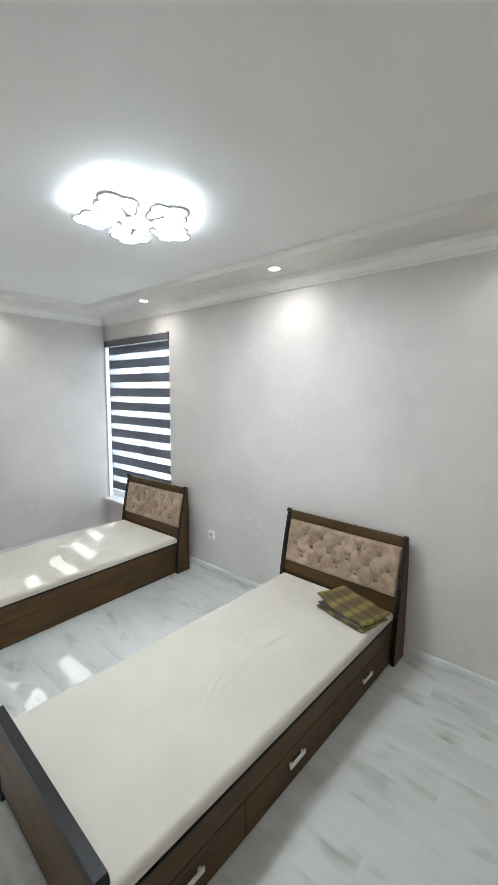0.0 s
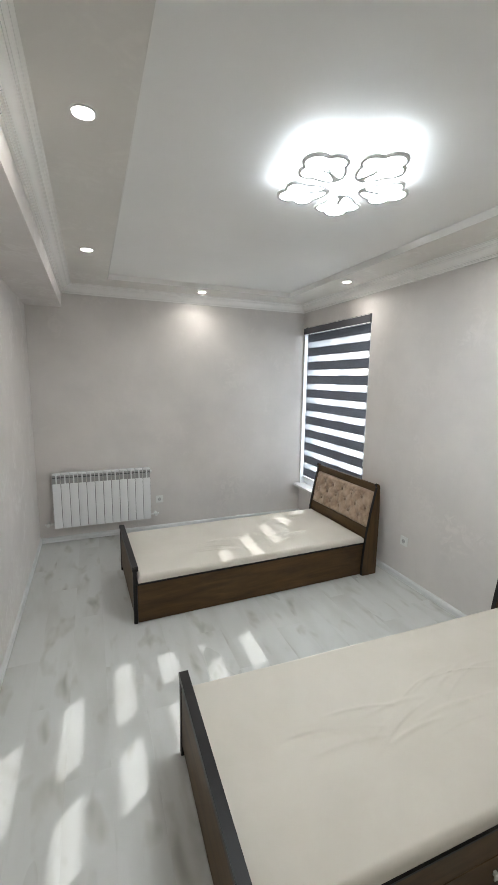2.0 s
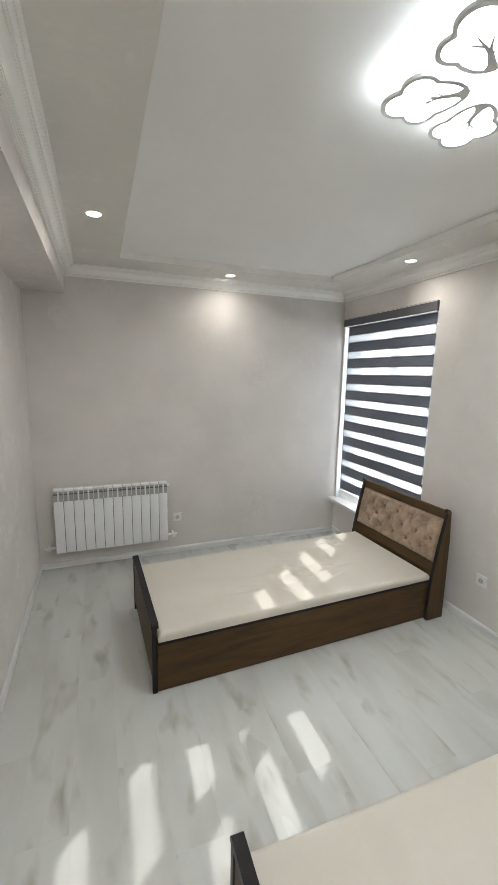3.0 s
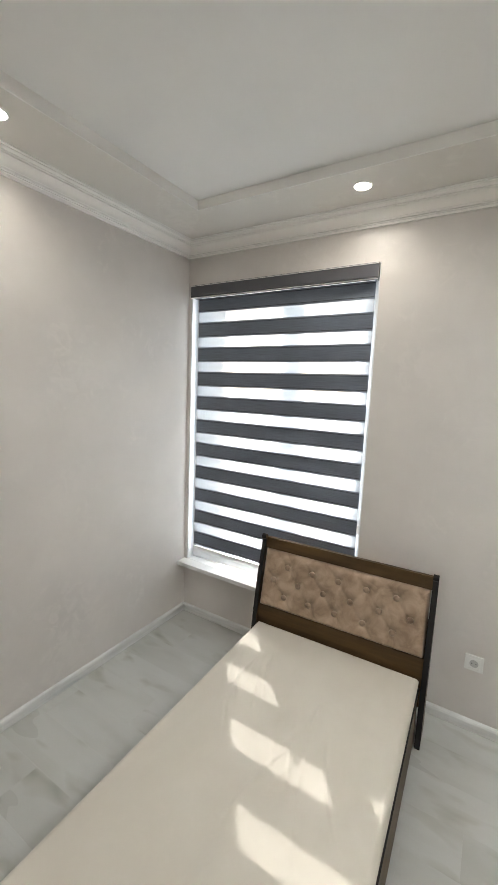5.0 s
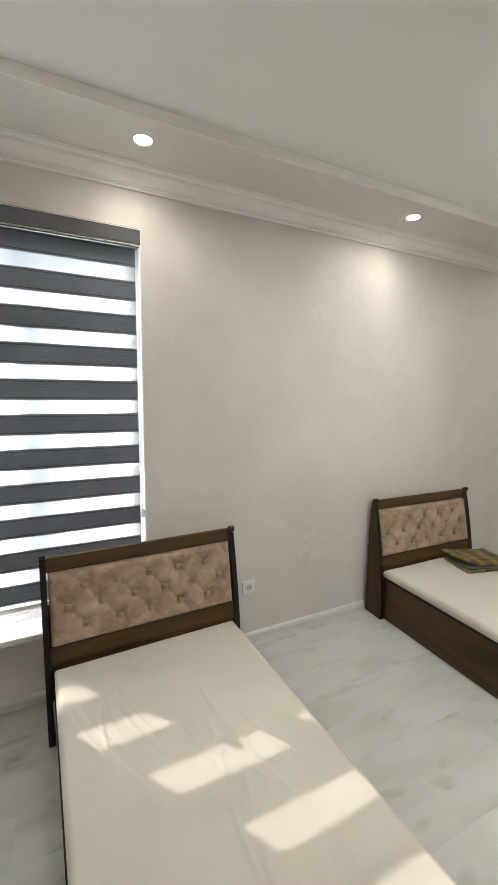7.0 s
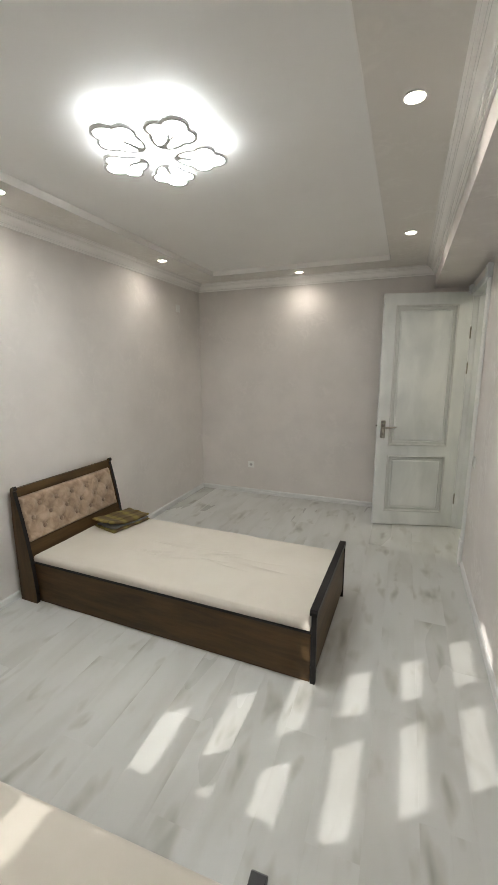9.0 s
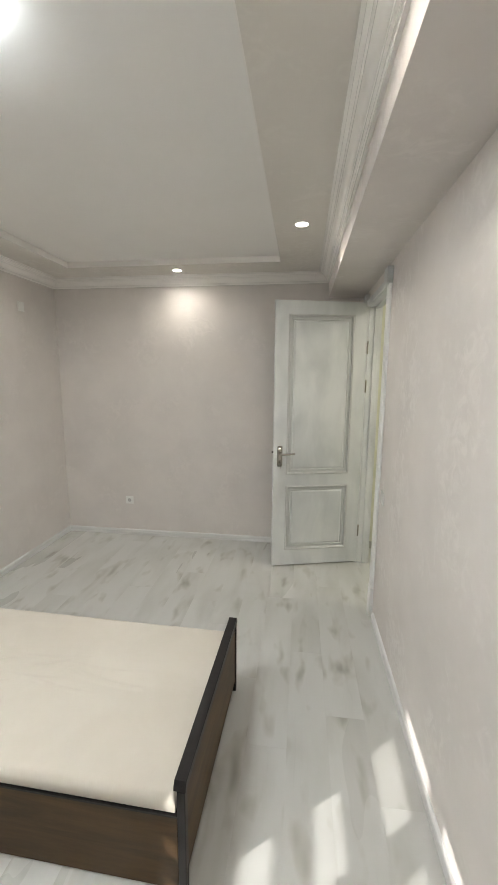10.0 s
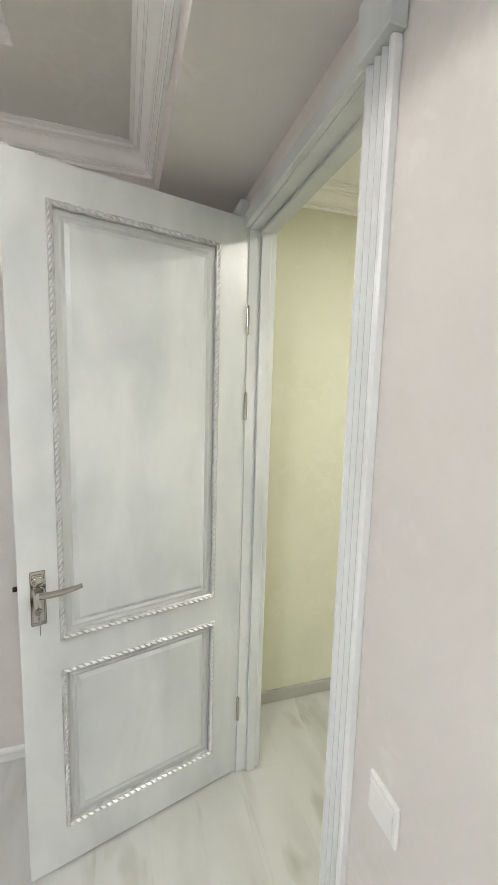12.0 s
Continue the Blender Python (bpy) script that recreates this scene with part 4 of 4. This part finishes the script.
    pts = [(-BW, 0.403), (-BW + 0.002, 0.420), (-BW + 0.012, 0.432), (BW - 0.012, 0.432), (BW - 0.002, 0.420), (BW, 0.403)]
    prism(bm, pts, lambda u, v, w: (w, u, v), fx0 - 0.003, fx1 + 0.010)
    part("foot_rail", bm, M_BLACK, b, "black rounded top rail")
    return b


bed((2.932, 4.530, 0), 1.8, "dark walnut single bed with bare cream mattress, under the window", 1, False)
bed((3.04, 2.415, 0), -1.2, "dark walnut single bed with drawers, folded blanket on its mattress", 2, True)


# ---- folded blanket ----
def blanket():
    th = thing("folded_blanket", (2.70, 2.170, TOP), "folded olive and gold plaid blanket lying on the mattress", "blanket")
    th.rotation_euler = (0, 0, radians(-14))
    for k, (name, zb, hh, lx, ly, sh) in enumerate((("lower_fold", 0.001, 0.022, 0.128, 0.185, 0.0), ("inner_fold", 0.026, 0.013, 0.112, 0.176, -0.012), ("upper_fold", 0.041, 0.026, 0.135, 0.190, 0.012))):
        bm = bmesh.new()
        nx, ny = 36, 48
        top, bot = [], []
        for i in range(nx + 1):
            a, b_ = [], []
            for j in range(ny + 1):
                u, v = -1 + 2 * i / nx, -1 + 2 * j / ny
                x = u * lx + sh + 0.008 * noise.noise((v * 3, k * 5.0, 1))
                y = v * ly + 0.010 * noise.noise((u * 3, k * 7.0, 2))
                e = 1 - max(0, (abs(u) - 0.86) / 0.14) ** 2
                e2 = 1 - 0.7 * max(0, (abs(v) - 0.92) / 0.08) ** 2
                wv = 0.012 * noise.noise((u * 1.6, v * 1.8, 3 + k)) + (0.016 * max(0, -u) * max(0, v + 0.2) if k else 0)
                mid = zb + hh / 2 + (wv if k == 2 else max(0, wv * 0.4)) + (0.040 * max(0, v - 0.35) ** 1.5 - 0.010 * max(0, -v) if k == 2 else 0)
                half = hh / 2 * max(0.08, math.sqrt(max(0, e))) * e2
                a.append(bm.verts.new((x, y, mid + half)))
                b_.append(bm.verts.new((x, y, max(0.001, mid - half))))
            top.append(a)
            bot.append(b_)
        for i in range(nx):
            for j in range(ny):
                bm.faces.new((top[i][j], top[i + 1][j], top[i + 1][j + 1], top[i][j + 1]))
                bm.faces.new((bot[i][j + 1], bot[i + 1][j + 1], bot[i + 1][j], bot[i][j]))
        for i in range(nx):
            bm.faces.new((bot[i][0], bot[i + 1][0], top[i + 1][0], top[i][0]))
            bm.faces.new((top[i][ny], top[i + 1][ny], bot[i + 1][ny], bot[i][ny]))
        for j in range(ny):
            bm.faces.new((bot[0][j + 1], bot[0][j], top[0][j], top[0][j + 1]))
            bm.faces.new((bot[nx][j], bot[nx][j + 1], top[nx][j + 1], top[nx][j]))
        part(name, bm, M_LINING if k == 1 else M_PLAID, th, "dark grey-blue inner layer" if k == 1 else "", smooth=True)


blanket()

# ---- floor and its planks ----
floor = structure(boxes("floor", [((HX0, -0.15, -0.15), (-T, HY1 + 0.1, -0.009)), ((-T, -0.15, -0.15), (W + 0.3, L + 0.15, -0.009))], M_JOINT), "pale grey-white oak laminate floor with knots and faint joints", "floor")
PW, PL = 0.192, 1.285
plank_cache = {}


def plank(x0, x1, y0, y1):
    key = (round(x1 - x0, 3), round(y1 - y0, 3))
    if key not in plank_cache:
        w, l = (key[0] - 0.0002) / 2, (key[1] - 0.0002) / 2
        bm = bmesh.new()
        c = 0.0002
        lo = [bm.verts.new((sx * w, sy * l, -0.009)) for sx, sy in ((-1, -1), (1, -1), (1, 1), (-1, 1))]
        mi = [bm.verts.new((sx * w, sy * l, -c)) for sx, sy in ((-1, -1), (1, -1), (1, 1), (-1, 1))]
        hi = [bm.verts.new((sx * (w - c), sy * (l - c), 0)) for sx, sy in ((-1, -1), (1, -1), (1, 1), (-1, 1))]
        bm.faces.new(hi)
        for i in range(4):
            k = (i + 1) % 4
            bm.faces.new((lo[i], lo[k], mi[k], mi[i]))
            bm.faces.new((mi[i], mi[k], hi[k], hi[i]))
        plank_cache[key] = mesh_of("plank", bm, M_FLOOR)
    o = new("plank", plank_cache[key])
    o.parent = floor
    o.location = ((x0 + x1) / 2, (y0 + y1) / 2, 0)


def lay(x_a, x_b, y_a, y_b, seed):
    rnd = random.Random(seed)
    x, r = x_a, 0
    while x < x_b - 0.004:
        x2 = min(x + PW, x_b)
        y = y_a - (0.0, 0.43, 0.86, 0.21, 0.64, 1.07)[r % 6] - rnd.uniform(0, 0.12)
        while y < y_b:
            a, b_ = max(y, y_a), min(y + PL, y_b)
            if b_ - a > 0.02:
                plank(x, x2, a, b_)
            y += PL
        x, r = x2, r + 1


lay(0.0, W, 0.0, L, 4)
lay(HX0, 0.0, 0.0, HY1, 9)
